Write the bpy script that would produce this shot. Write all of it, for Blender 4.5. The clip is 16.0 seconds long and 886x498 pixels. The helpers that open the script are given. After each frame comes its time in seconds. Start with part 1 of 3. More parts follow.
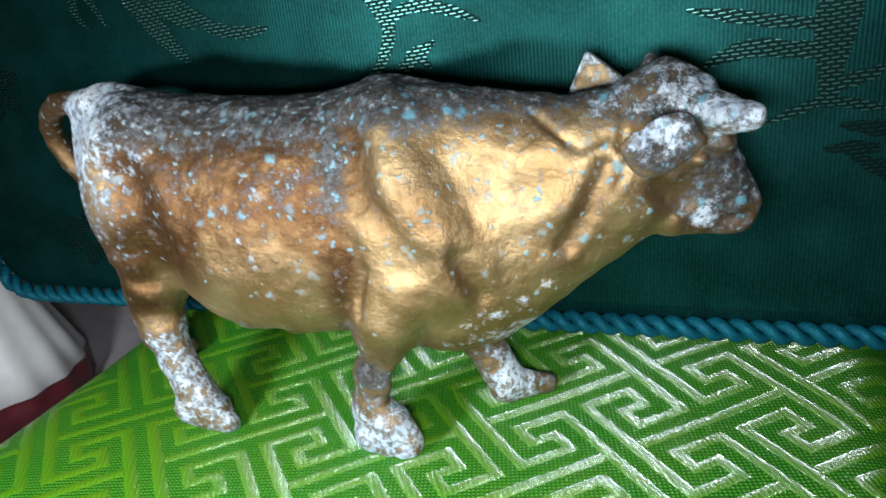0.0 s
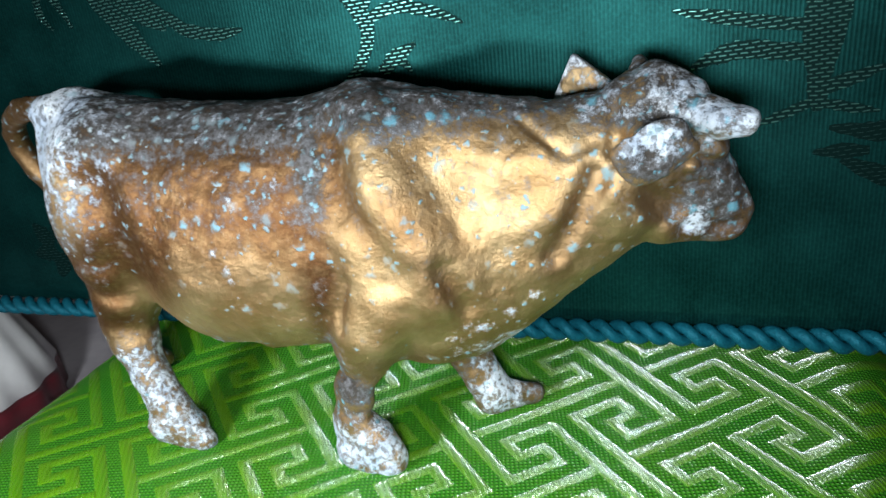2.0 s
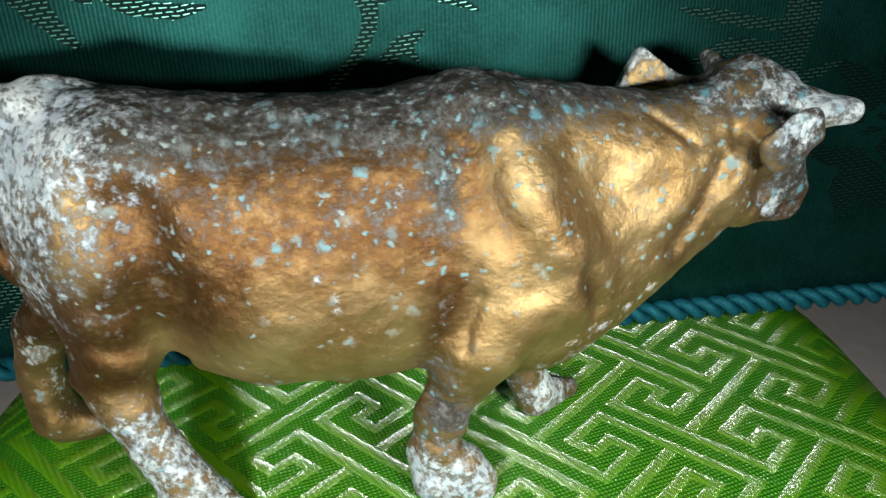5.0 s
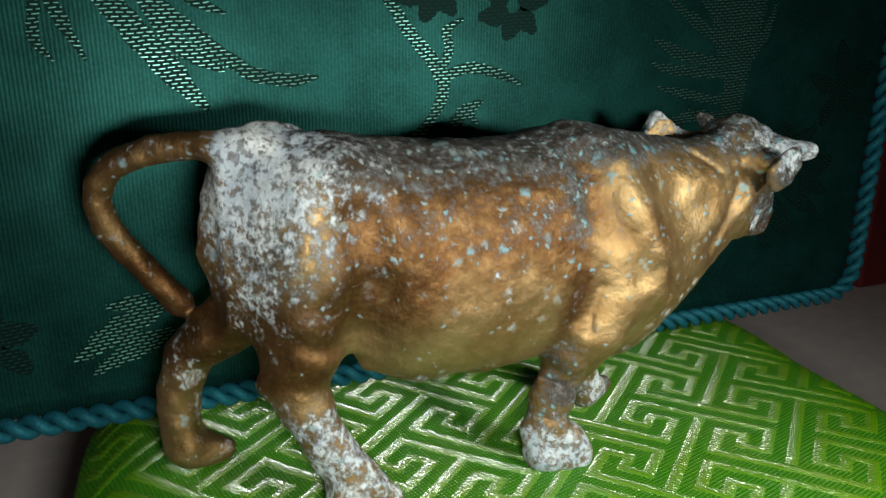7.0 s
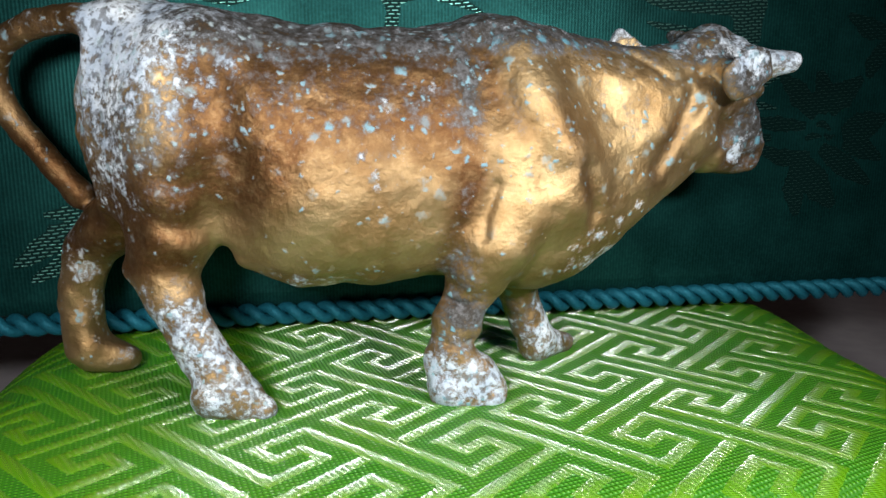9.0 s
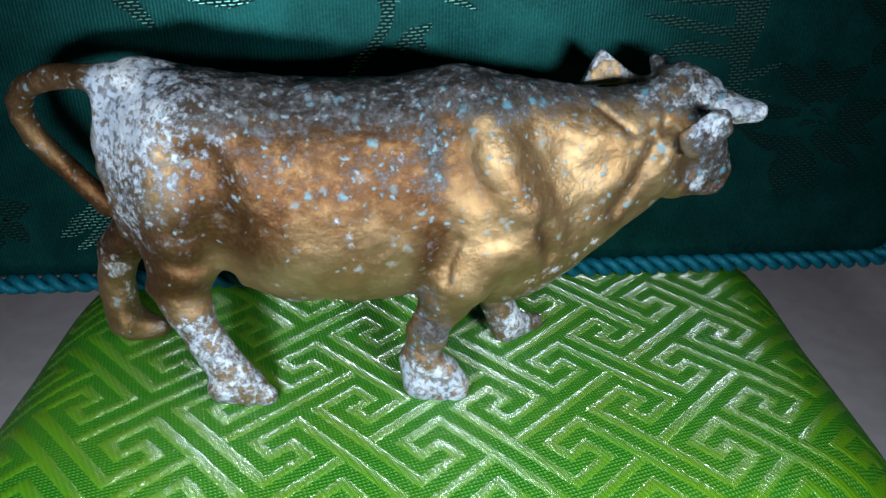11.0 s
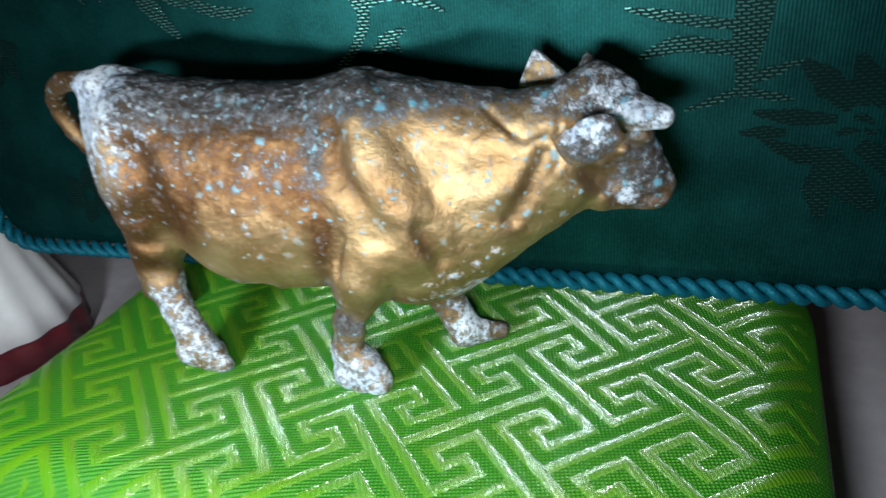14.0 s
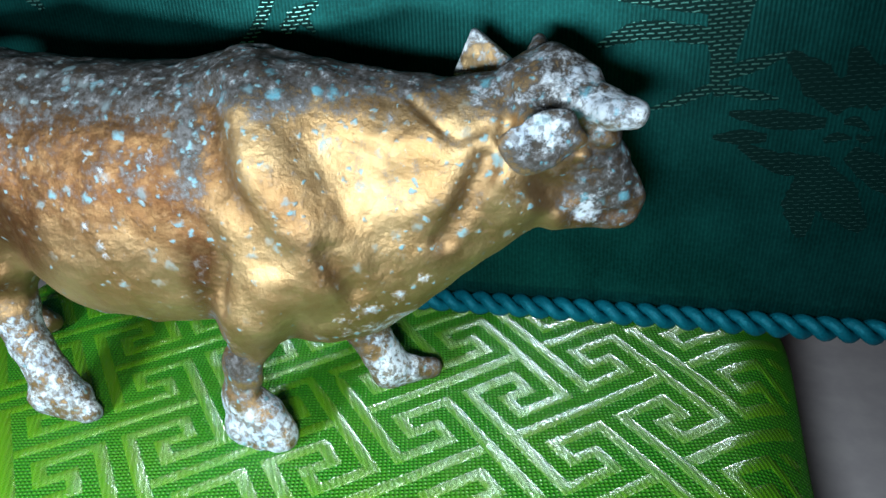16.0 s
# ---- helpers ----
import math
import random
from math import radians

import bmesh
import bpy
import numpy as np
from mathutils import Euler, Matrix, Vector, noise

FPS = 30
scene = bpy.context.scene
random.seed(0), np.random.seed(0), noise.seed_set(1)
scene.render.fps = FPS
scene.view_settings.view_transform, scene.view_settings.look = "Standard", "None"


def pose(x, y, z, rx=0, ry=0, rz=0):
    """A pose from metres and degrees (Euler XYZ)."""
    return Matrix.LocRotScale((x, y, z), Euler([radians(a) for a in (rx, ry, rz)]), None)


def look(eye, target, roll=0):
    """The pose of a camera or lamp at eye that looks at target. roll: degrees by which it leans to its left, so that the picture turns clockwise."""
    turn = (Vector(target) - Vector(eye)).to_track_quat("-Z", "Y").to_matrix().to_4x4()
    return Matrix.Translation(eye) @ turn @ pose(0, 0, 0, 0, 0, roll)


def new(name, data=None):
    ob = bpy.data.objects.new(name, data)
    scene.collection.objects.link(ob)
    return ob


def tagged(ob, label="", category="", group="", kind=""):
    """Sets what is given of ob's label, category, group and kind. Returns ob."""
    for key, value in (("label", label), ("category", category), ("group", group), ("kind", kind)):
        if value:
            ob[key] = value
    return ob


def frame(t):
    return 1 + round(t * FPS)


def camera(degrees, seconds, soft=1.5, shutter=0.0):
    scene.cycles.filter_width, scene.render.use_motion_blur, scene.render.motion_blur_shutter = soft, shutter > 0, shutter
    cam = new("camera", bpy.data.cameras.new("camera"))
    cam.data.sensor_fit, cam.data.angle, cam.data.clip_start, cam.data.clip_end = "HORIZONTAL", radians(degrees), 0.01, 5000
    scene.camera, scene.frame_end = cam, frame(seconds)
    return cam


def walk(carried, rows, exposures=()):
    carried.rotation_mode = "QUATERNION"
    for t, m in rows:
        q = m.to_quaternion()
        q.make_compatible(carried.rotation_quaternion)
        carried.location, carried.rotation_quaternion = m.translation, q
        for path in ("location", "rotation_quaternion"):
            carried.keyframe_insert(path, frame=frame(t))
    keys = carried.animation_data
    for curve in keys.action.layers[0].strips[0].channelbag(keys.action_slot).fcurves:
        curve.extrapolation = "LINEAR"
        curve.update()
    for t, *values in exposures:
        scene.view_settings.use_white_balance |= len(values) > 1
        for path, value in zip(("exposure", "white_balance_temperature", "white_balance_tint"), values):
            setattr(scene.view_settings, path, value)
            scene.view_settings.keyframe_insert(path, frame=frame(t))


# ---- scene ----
cam = camera(63.1, 16.0, shutter=0.4)
METRES, EYE, TILT, LEAN, TURN = 0.42, 0.130, -21.56, 5.77, 17.65
ROWS = [
    (0.0, 0.0, 0.0, 0.0, 0.0, 0.0, 0.0),
    (0.5, 0.006, -0.0185, 0.0057, 2.85, -0.3, 0.76),
    (1.0, 0.0112, -0.0307, 0.0002, 3.98, -0.24, -0.09),
    (1.5, 0.0083, -0.0158, 0.0001, 1.86, 0.22, -0.0),
    (2.0, -0.0015, 0.0097, 0.0043, -1.62, -0.12, 0.6),
    (2.5, -0.0111, 0.024, 0.0076, -4.11, -0.57, 0.42),
    (3.0, -0.0302, 0.0346, 0.0107, -7.51, -1.29, 0.38),
    (3.5, -0.0543, 0.0426, 0.0122, -11.85, -1.43, 1.04),
    (6.0, -0.214, 0.0817, 0.0181, -36.09, -2.01, 7.63),
    (6.5, -0.2572, 0.0876, 0.0182, -40.21, -0.9, 8.16),
    (7.0, -0.2739, 0.0772, -0.0038, -39.7, 4.2, 8.96),
    (7.5, -0.2758, 0.0708, -0.0474, -36.67, 7.19, 9.23),
    (8.0, -0.2418, 0.0656, -0.0636, -33.33, 8.29, 9.5),
    (8.5, -0.195, 0.0632, -0.0874, -29.9, 12.23, 7.18),
    (11.0, -0.1574, -0.0076, 0.0158, -23.94, -5.08, 2.4),
    (11.5, -0.1248, -0.0061, 0.0262, -21.31, -4.89, 1.52),
    (12.0, -0.1044, 0.0022, 0.0353, -21.05, -3.19, 1.37),
    (12.5, -0.0911, 0.0145, 0.0338, -19.86, -3.08, 1.25),
    (13.0, -0.0915, -0.0322, 0.0234, -14.66, -1.54, 0.1),
    (13.5, -0.0466, -0.0674, 0.023, -6.54, -2.53, 0.23),
    (14.0, 0.0052, -0.0483, 0.0134, -1.75, -4.7, -0.5),
    (14.5, 0.0245, -0.0086, 0.0135, -5.09, -3.29, -1.46),
    (15.0, 0.0297, 0.0021, 0.0187, -5.45, -4.29, -0.87),
    (15.5, 0.0224, 0.0059, 0.0201, -5.85, -4.57, -0.98),
    (16.0, 0.0166, 0.016, 0.0172, -6.33, -4.49, -1.2),
]
walk(cam, [(t, pose(0, 0, EYE, TILT, LEAN, TURN) @ pose(METRES * x, METRES * y, METRES * z, 90 + pitch, roll, yaw)) for t, x, y, z, yaw, pitch, roll in ROWS],
     exposures=[(0.0, -0.12, 6450, 4), (1.0, -0.14, 6450, 5), (2.0, 0.0, 6500, 5), (3.5, -0.15, 6500, 5), (6.0, -0.4, 8300, -4), (7.0, -0.6, 8000, 0), (7.5, -0.48, 7500, 6), (8.5, -0.2, 7200, 9), (11.0, -0.42, 6200, 6), (12.5, -0.12, 5900, 6),
                (13.5, -0.2, 6400, 6), (14.5, 0.10, 6250, 1), (16.0, 0.02, 6150, -1)])


# ---- world and lights ----
world = bpy.data.worlds.new("room_dusk")
scene.world = world
world.use_nodes = True
world.node_tree.nodes["Background"].inputs[0].default_value = (0.75, 0.62, 0.6, 1)
world.node_tree.nodes["Background"].inputs[1].default_value = 0.014

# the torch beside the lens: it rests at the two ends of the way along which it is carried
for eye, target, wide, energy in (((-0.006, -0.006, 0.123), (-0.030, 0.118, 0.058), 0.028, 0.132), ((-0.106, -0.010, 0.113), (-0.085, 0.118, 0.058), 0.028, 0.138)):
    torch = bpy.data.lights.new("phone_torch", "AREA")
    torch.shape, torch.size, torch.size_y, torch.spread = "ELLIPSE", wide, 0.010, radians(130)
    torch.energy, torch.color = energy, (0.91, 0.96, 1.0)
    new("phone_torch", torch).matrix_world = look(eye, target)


# ---- helpers of this scene ----
def mm(x, y, z):
    """Millimetres from a zero that lies 12 mm above the table."""
    return (x * 0.001, y * 0.001, (z + 20.0) * 0.001)


def link_mesh(name, verts, faces, mats, parent=None, label="", smooth=True, face_mats=None):
    me = bpy.data.meshes.new(name)
    me.from_pydata(verts, [], faces)
    for m in (mats if isinstance(mats, (list, tuple)) else [mats]):
        me.materials.append(m)
    if face_mats is not None:
        me.polygons.foreach_set("material_index", np.asarray(face_mats, dtype=np.int32))
    if smooth:
        me.polygons.foreach_set("use_smooth", np.ones(len(me.polygons), dtype=bool))
    me.update()
    ob = new(name, me)
    if parent is not None:
        ob.parent = parent
    if label:
        ob["label"] = label
    return ob


def part_bm(name, bm, mat, parent=None, label="", smooth=False):
    me = bpy.data.meshes.new(name)
    bm.to_mesh(me)
    bm.free()
    me.materials.append(mat)
    if smooth:
        me.polygons.foreach_set("use_smooth", np.ones(len(me.polygons), dtype=bool))
    ob = new(name, me)
    if parent is not None:
        ob.parent = parent
    if label:
        ob["label"] = label
    return ob


def tube(path, radii, sides=10, cap=True):
    """A swept tube through the points of path."""
    path = [Vector(p) for p in path]
    n = len(path)
    verts, faces = [], []
    side = None
    for i, p in enumerate(path):
        d = (path[min(i + 1, n - 1)] - path[max(i - 1, 0)]).normalized()
        if side is None:
            side = d.orthogonal().normalized()
        side = (side - d * side.dot(d)).normalized()
        up = d.cross(side)
        r = radii[i] if hasattr(radii, "__len__") else radii
        for k in range(sides):
            a = 2 * math.pi * k / sides
            verts.append(tuple(p + r * (math.cos(a) * side + math.sin(a) * up)))
    for i in range(n - 1):
        for k in range(sides):
            a, b = i * sides + k, i * sides + (k + 1) % sides
            faces.append((a, b, b + sides, a + sides))
    if cap:
        faces.append(tuple(range(sides - 1, -1, -1)))
        faces.append(tuple((n - 1) * sides + k for k in range(sides)))
    return verts, faces


# ---- materials ----
class Nodes:
    """Short spelling for a material's node tree."""

    def __init__(self, name):
        self.mat = bpy.data.materials.new(name)
        self.mat.use_nodes = True
        self.t = self.mat.node_tree
        self.b = self.t.nodes["Principled BSDF"]
        self.pos = self.add("ShaderNodeTexCoord").outputs["Object"]

    def add(self, kind, **props):
        n = self.t.nodes.new(kind)
        for k, v in props.items():
            if k == "operation":
                n.operation = v
            elif k == "blend":
                n.blend_type = v
            elif k == "wave":
                n.wave_type = v
            elif k == "bands":
                n.bands_direction = v
            elif k == "feature":
                n.feature = v
            elif k == "attribute":
                n.attribute_name = v
            elif k == "data":
                n.data_type = v
        return n

    def join(self, a, b):
        if hasattr(a, "is_linked"):
            self.t.links.new(a, b)
        else:
            b.default_value = a

    def noise(self, scale, detail=4.0, rough=0.6, vec=None, distortion=0.0):
        n = self.add("ShaderNodeTexNoise")
        self.join(vec or self.pos, n.inputs["Vector"])
        n.inputs["Scale"].default_value, n.inputs["Detail"].default_value = scale, detail
        n.inputs["Roughness"].default_value, n.inputs["Distortion"].default_value = rough, distortion
        return n.outputs["Fac"]

    def voronoi(self, scale, feature="F1", rand=1.0, vec=None):
        n = self.add("ShaderNodeTexVoronoi", feature=feature)
        self.join(vec or self.pos, n.inputs["Vector"])
        n.inputs["Scale"].default_value, n.inputs["Randomness"].default_value = scale, rand
        return n

    def wave(self, scale, bands="X", vec=None, distortion=0.0, dscale=1.0):
        n = self.add("ShaderNodeTexWave", wave="BANDS", bands=bands)
        self.join(vec or self.pos, n.inputs["Vector"])
        n.inputs["Scale"].default_value, n.inputs["Distortion"].default_value = scale, distortion
        n.inputs["Detail Scale"].default_value = dscale
        return n.outputs["Fac"]

    def warped(self, scale, reach):
        """Object coordinates pushed about by noise."""
        n = self.add("ShaderNodeTexNoise")
        self.join(self.pos, n.inputs["Vector"])
        n.inputs["Scale"].default_value, n.inputs["Detail"].default_value = scale, 3.0
        m = self.add("ShaderNodeVectorMath", operation="MULTIPLY_ADD")
        self.join(n.outputs["Color"], m.inputs[0])
        m.inputs[1].default_value = (reach, reach, reach)
        self.join(self.pos, m.inputs[2])
        return m.outputs[0]

    def math(self, op, a, b=0.0, clamp=False):
        n = self.add("ShaderNodeMath", operation=op)
        n.use_clamp = clamp
        self.join(a, n.inputs[0])
        self.join(b, n.inputs[1])
        return n.outputs[0]

    def step(self, v, lo, hi):
        """0 at lo, 1 at hi, smooth between."""
        n = self.add("ShaderNodeMapRange")
        n.interpolation_type = "SMOOTHSTEP"
        self.join(v, n.inputs["Value"])
        self.join(lo, n.inputs["From Min"])
        self.join(hi, n.inputs["From Max"])
        return n.outputs["Result"]

    def mix(self, f, a, b):
        n = self.add("ShaderNodeMix", data="RGBA")
        self.join(f, n.inputs["Factor"])
        for v, i in ((a, 6), (b, 7)):
            if isinstance(v, (tuple, list)):
                v = (*v, 1.0) if len(v) == 3 else v
            self.join(v, n.inputs[i])
        return n.outputs[2]

    def fmix(self, f, a, b):
        n = self.add("ShaderNodeMix", data="FLOAT")
        self.join(f, n.inputs[0])
        self.join(a, n.inputs[2])
        self.join(b, n.inputs[3])
        return n.outputs[0]

    def attr(self, name):
        return self.add("ShaderNodeAttribute", attribute=name).outputs["Fac"]

    def turned(self, rz):
        n = self.add("ShaderNodeMapping")
        self.join(self.pos, n.inputs["Vector"])
        n.inputs["Rotation"].default_value = (0, 0, radians(rz))
        return n.outputs["Vector"]

    def bump(self, height, dist, strength=1.0, under=None):
        n = self.add("ShaderNodeBump")
        self.join(height, n.inputs["Height"])
        n.inputs["Distance"].default_value, n.inputs["Strength"].default_value = dist, strength
        if under is not None:
            self.join(under, n.inputs["Normal"])
        return n.outputs["Normal"]

    def out(self, color=None, rough=None, metal=None, normal=None, **more):
        for key, v in (("Base Color", color), ("Roughness", rough), ("Metallic", metal), ("Normal", normal)):
            if v is None:
                continue
            if isinstance(v, tuple) and len(v) == 3:
                v = (*v, 1.0)
            self.join(v, self.b.inputs[key])
        for key, v in more.items():
            self.join(v, self.b.inputs[key.replace("_", " ")])
        return self.mat


def cow_material():
    """Worn gold paint over lead: grey-white oxide where the paint is lost, pale blue specks."""
    n = Nodes("worn_gold_paint")
    wear = n.attr("wear")
    blue = n.attr("blue")
    tarnish = n.attr("tarnish")
    bare = n.attr("lead")
    coarse = n.noise(130, 5, 0.65)
    mid = n.noise(430, 6, 0.7)
    fine = n.noise(1150, 5, 0.7)
    grit = n.noise(3000, 3, 0.7)
    ragged = n.warped(700, 0.0020)
    gold = n.mix(n.step(coarse, 0.3, 0.7), (0.35, 0.215, 0.098), (0.50, 0.352, 0.190))
    # brown over the gold: tarnish, plus the shading painted into the folds
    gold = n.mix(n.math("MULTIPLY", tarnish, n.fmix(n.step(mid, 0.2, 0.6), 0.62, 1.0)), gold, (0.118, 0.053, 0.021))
    gold = n.mix(n.math("MULTIPLY", n.step(fine, 0.55, 0.75), 0.35), gold, (0.30, 0.22, 0.15))
    # bare lead: a mottled dark veil
    jitter = n.math("ADD", n.math("MULTIPLY", n.math("SUBTRACT", mid, 0.5), 1.5), n.math("MULTIPLY", n.math("SUBTRACT", fine, 0.5), 0.5))
    thin = n.step(n.math("ADD", bare, jitter), 0.24, 0.72)
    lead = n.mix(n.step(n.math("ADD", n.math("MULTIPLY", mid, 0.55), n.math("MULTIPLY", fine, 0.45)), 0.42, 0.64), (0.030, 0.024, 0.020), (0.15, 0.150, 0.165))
    # oxide bloom: breaks through where the wear is highest
    field = n.math("ADD", wear, n.math("ADD", n.math("MULTIPLY", n.math("SUBTRACT", mid, 0.5), 2.1), n.math("MULTIPLY", n.math("SUBTRACT", fine, 0.5), 1.0)))
    grain = n.step(n.noise(820, 3, 0.55, n.warped(500, 0.0012)), 0.36, 0.50)
    oxide = n.math("MULTIPLY", n.step(field, 0.44, 0.92), n.fmix(grain, 0.32, 1.0))
    bloom = n.mix(n.step(coarse, 0.3, 0.7), (0.36, 0.43, 0.55), (0.66, 0.70, 0.77))
    bloom = n.mix(n.math("MULTIPLY", n.step(fine, 0.47, 0.36), 0.55), bloom, (0.13, 0.125, 0.14))
    # ragged flecks of two sizes
    flecks = []
    height = n.add("ShaderNodeSeparateXYZ")
    n.join(n.pos, height.inputs[0])
    settled = n.math("MULTIPLY", n.step(height.outputs["Z"], 0.080, 0.110), n.fmix(n.step(n.noise(110, 2, 0.5), 0.38, 0.62), 0.35, 1.25))
    for scale, base, more, r0, r1 in ((360, 0.13, 0.48, 0.08, 0.42), (720, 0.06, 0.56, 0.12, 0.38)):
        v = n.voronoi(scale, vec=ragged)
        pick = n.add("ShaderNodeSeparateColor")
        n.join(v.outputs["Color"], pick.inputs[0])
        dens = n.math("ADD", base, n.math("MULTIPLY", n.math("ADD", n.math("MAXIMUM", n.math("MAXIMUM", wear, bare), n.math("MULTIPLY", blue, 0.4)), settled), more))
        some = n.math("LESS_THAN", pick.outputs[0], dens)
        size = n.math("ADD", r0, n.math("MULTIPLY", pick.outputs[1], r1))
        edge = n.math("ADD", v.outputs["Distance"], n.math("MULTIPLY", n.math("SUBTRACT", fine, 0.5), 0.85))
        flecks.append((n.math("MULTIPLY", some, n.step(edge, size, n.math("SUBTRACT", size, 0.36))), pick.outputs[2]))
    cover = n.math("MAXIMUM", n.math("MULTIPLY", flecks[0][0], n.fmix(flecks[0][1], 0.30, 0.80)), n.math("MULTIPLY", flecks[1][0], 0.8))
    hue = n.math("ADD", n.math("MULTIPLY", blue, 0.55), n.math("MULTIPLY", flecks[0][1], 0.5), True)
    speck = n.mix(hue, n.mix(n.math("MAXIMUM", wear, bare), (0.19, 0.26, 0.31), (0.50, 0.55, 0.58)), (0.13, 0.36, 0.48))
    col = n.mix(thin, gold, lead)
    col = n.mix(oxide, col, bloom)
    col = n.mix(cover, col, speck)
    matt = n.math("MAXIMUM", n.math("MAXIMUM", oxide, cover), n.math("MULTIPLY", thin, 0.75))
    rough = n.fmix(matt, n.fmix(mid, 0.46, 0.60), 0.75)
    metal = n.fmix(matt, 0.92, 0.05)
    h = n.math("ADD", n.math("ADD", n.math("ADD", n.math("MULTIPLY", n.noise(190, 3, 0.5), 2.6), n.math("MULTIPLY", mid, 0.40)), n.math("MULTIPLY", fine, 0.45)), n.math("ADD", n.math("MULTIPLY", n.math("MAXIMUM", oxide, cover), 0.35), n.math("MULTIPLY", grit, 0.22)))
    return n.out(col, rough, metal, n.bump(h, 0.00026, 0.95))


def brocade_material():
    """The green ground weave: small raised points in rows."""
    n = Nodes("green_brocade_ground")
    vec = n.turned(-14)
    a = n.wave(430, "X", vec)
    b = n.wave(400, "Y", vec)
    dots = n.math("MULTIPLY", a, b)
    blotch = n.noise(60, 3)
    base = n.mix(n.step(dots, 0.30, 0.75), (0.018, 0.165, 0.002), (0.085, 0.36, 0.005))
    col = n.mix(n.math("MULTIPLY", n.step(blotch, 0.3, 0.75), 0.35), base, (0.085, 0.23, 0.003))
    return n.out(col, n.fmix(dots, 0.6, 0.34), 0.0, n.bump(n.math("ADD", dots, n.math("MULTIPLY", n.noise(900, 2), 0.3)), 0.00026, 0.9), Specular_IOR_Level=0.5, Coat_Weight=n.math("MULTIPLY", n.step(dots, 0.45, 0.8), 0.6), Coat_Roughness=0.26, Coat_IOR=2.0, Coat_Normal=n.bump(n.wave(1300, "Y", n.turned(9), 0.5, 2.0), 0.00018, 1.0))


def fret_material():
    """Satin floats of the raised key fret, threads lying along the cushion."""
    n = Nodes("green_satin_fret")
    floats = n.wave(1300, "Y", n.turned(9), 0.5, 2.0)
    stitch = n.wave(330, "X", n.turned(-30), 0.8, 2.0)
    breaks = n.noise(700, 2, 0.5)
    blotch = n.noise(60, 3)
    col = n.mix(n.math("MULTIPLY", n.fmix(floats, 0.8, 1.0), n.step(stitch, 0.0, 0.5)), (0.058, 0.23, 0.002), (0.110, 0.33, 0.003))
    col = n.mix(n.math("MULTIPLY", n.step(blotch, 0.3, 0.75), 0.5), col, (0.155, 0.30, 0.003))
    rough_h = n.math("ADD", stitch, n.math("MULTIPLY", breaks, 0.5))
    fine_h = n.math("ADD", floats, n.math("MULTIPLY", breaks, 0.10))
    return n.out(col, 0.55, 0.0, n.bump(rough_h, 0.00012, 0.8), Specular_IOR_Level=0.15, Coat_Weight=n.fmix(n.step(stitch, 0.05, 0.4), 0.45, 1.0), Coat_Roughness=0.21, Coat_IOR=2.8, Coat_Normal=n.bump(fine_h, 0.00018, 1.0))


def teal_material(name, dark, light, spread, gloss):
    n = Nodes(name)
    rib = n.wave(430, "X", None, 0.6, 2.0)
    weft = n.wave(900, "Z", None, 0.8, 2.0)
    slub = n.noise(90, 4)
    col = n.mix(n.math("ADD", n.math("MULTIPLY", n.step(rib, 0.35, 0.95), 0.22), n.math("ADD", n.math("MULTIPLY", n.step(slub, 0.3, 0.7), 0.35), n.math("MULTIPLY", n.step(n.noise(1400, 2), 0.4, 0.7), 0.25))), dark, light)
    h = n.math("ADD", rib, n.math("MULTIPLY", weft, 0.25))
    return n.out(col, spread, 0.7, n.bump(h, 0.00005, 0.28), Specular_IOR_Level=gloss)


def figure_material(name, dark, light, rough, gap):
    """Satin floats of the woven plants: short dashes on the ground colour."""
    n = Nodes(name)
    v = n.add("ShaderNodeTexBrick")
    m = n.add("ShaderNodeMapping")
    n.join(n.warped(260, 0.0008), m.inputs["Vector"])
    m.inputs["Rotation"].default_value = (radians(90), 0, radians(5))
    m.inputs["Scale"].default_value = (1, 1, 1)
    n.join(m.outputs["Vector"], v.inputs["Vector"])
    v.inputs["Scale"].default_value = 1.0
    v.inputs["Brick Width"].default_value, v.inputs["Row Height"].default_value = 0.00178, 0.00074
    v.inputs["Mortar Size"].default_value, v.inputs["Mortar Smooth"].default_value = gap, 0.4
    fac = v.outputs["Fac"]
    col = n.mix(fac, light, dark)
    return n.out(col, n.fmix(fac, rough, 0.55), n.fmix(fac, 0.95, 0.5), n.bump(n.math("SUBTRACT", 1.0, fac), 0.00016, 0.7), Specular_IOR_Level=n.fmix(fac, 1.0, 0.1))


def cord_material():
    n = Nodes("teal_silk_cord")
    f = n.noise(1500, 3)
    col = n.mix(f, (0.002, 0.040, 0.066), (0.011, 0.16, 0.23))
    return n.out(col, 0.55, 0.3, n.bump(f, 0.00022, 0.9), Specular_IOR_Level=0.15)


def cloth_material(name, a, b, rough=0.75):
    n = Nodes(name)
    f = n.noise(45, 5)
    w = n.math("MULTIPLY", n.wave(500, "X"), n.wave(500, "Y"))
    col = n.mix(n.step(f, 0.3, 0.7), a, b)
    return n.out(col, rough, 0.0, n.bump(n.math("ADD", w, f), 0.0001, 0.6))


def paint_material(name, a, b, rough):
    n = Nodes(name)
    f = n.noise(120, 5)
    return n.out(n.mix(n.step(f, 0.3, 0.7), a, b), rough, 0.0, n.bump(f, 0.0002, 0.4))


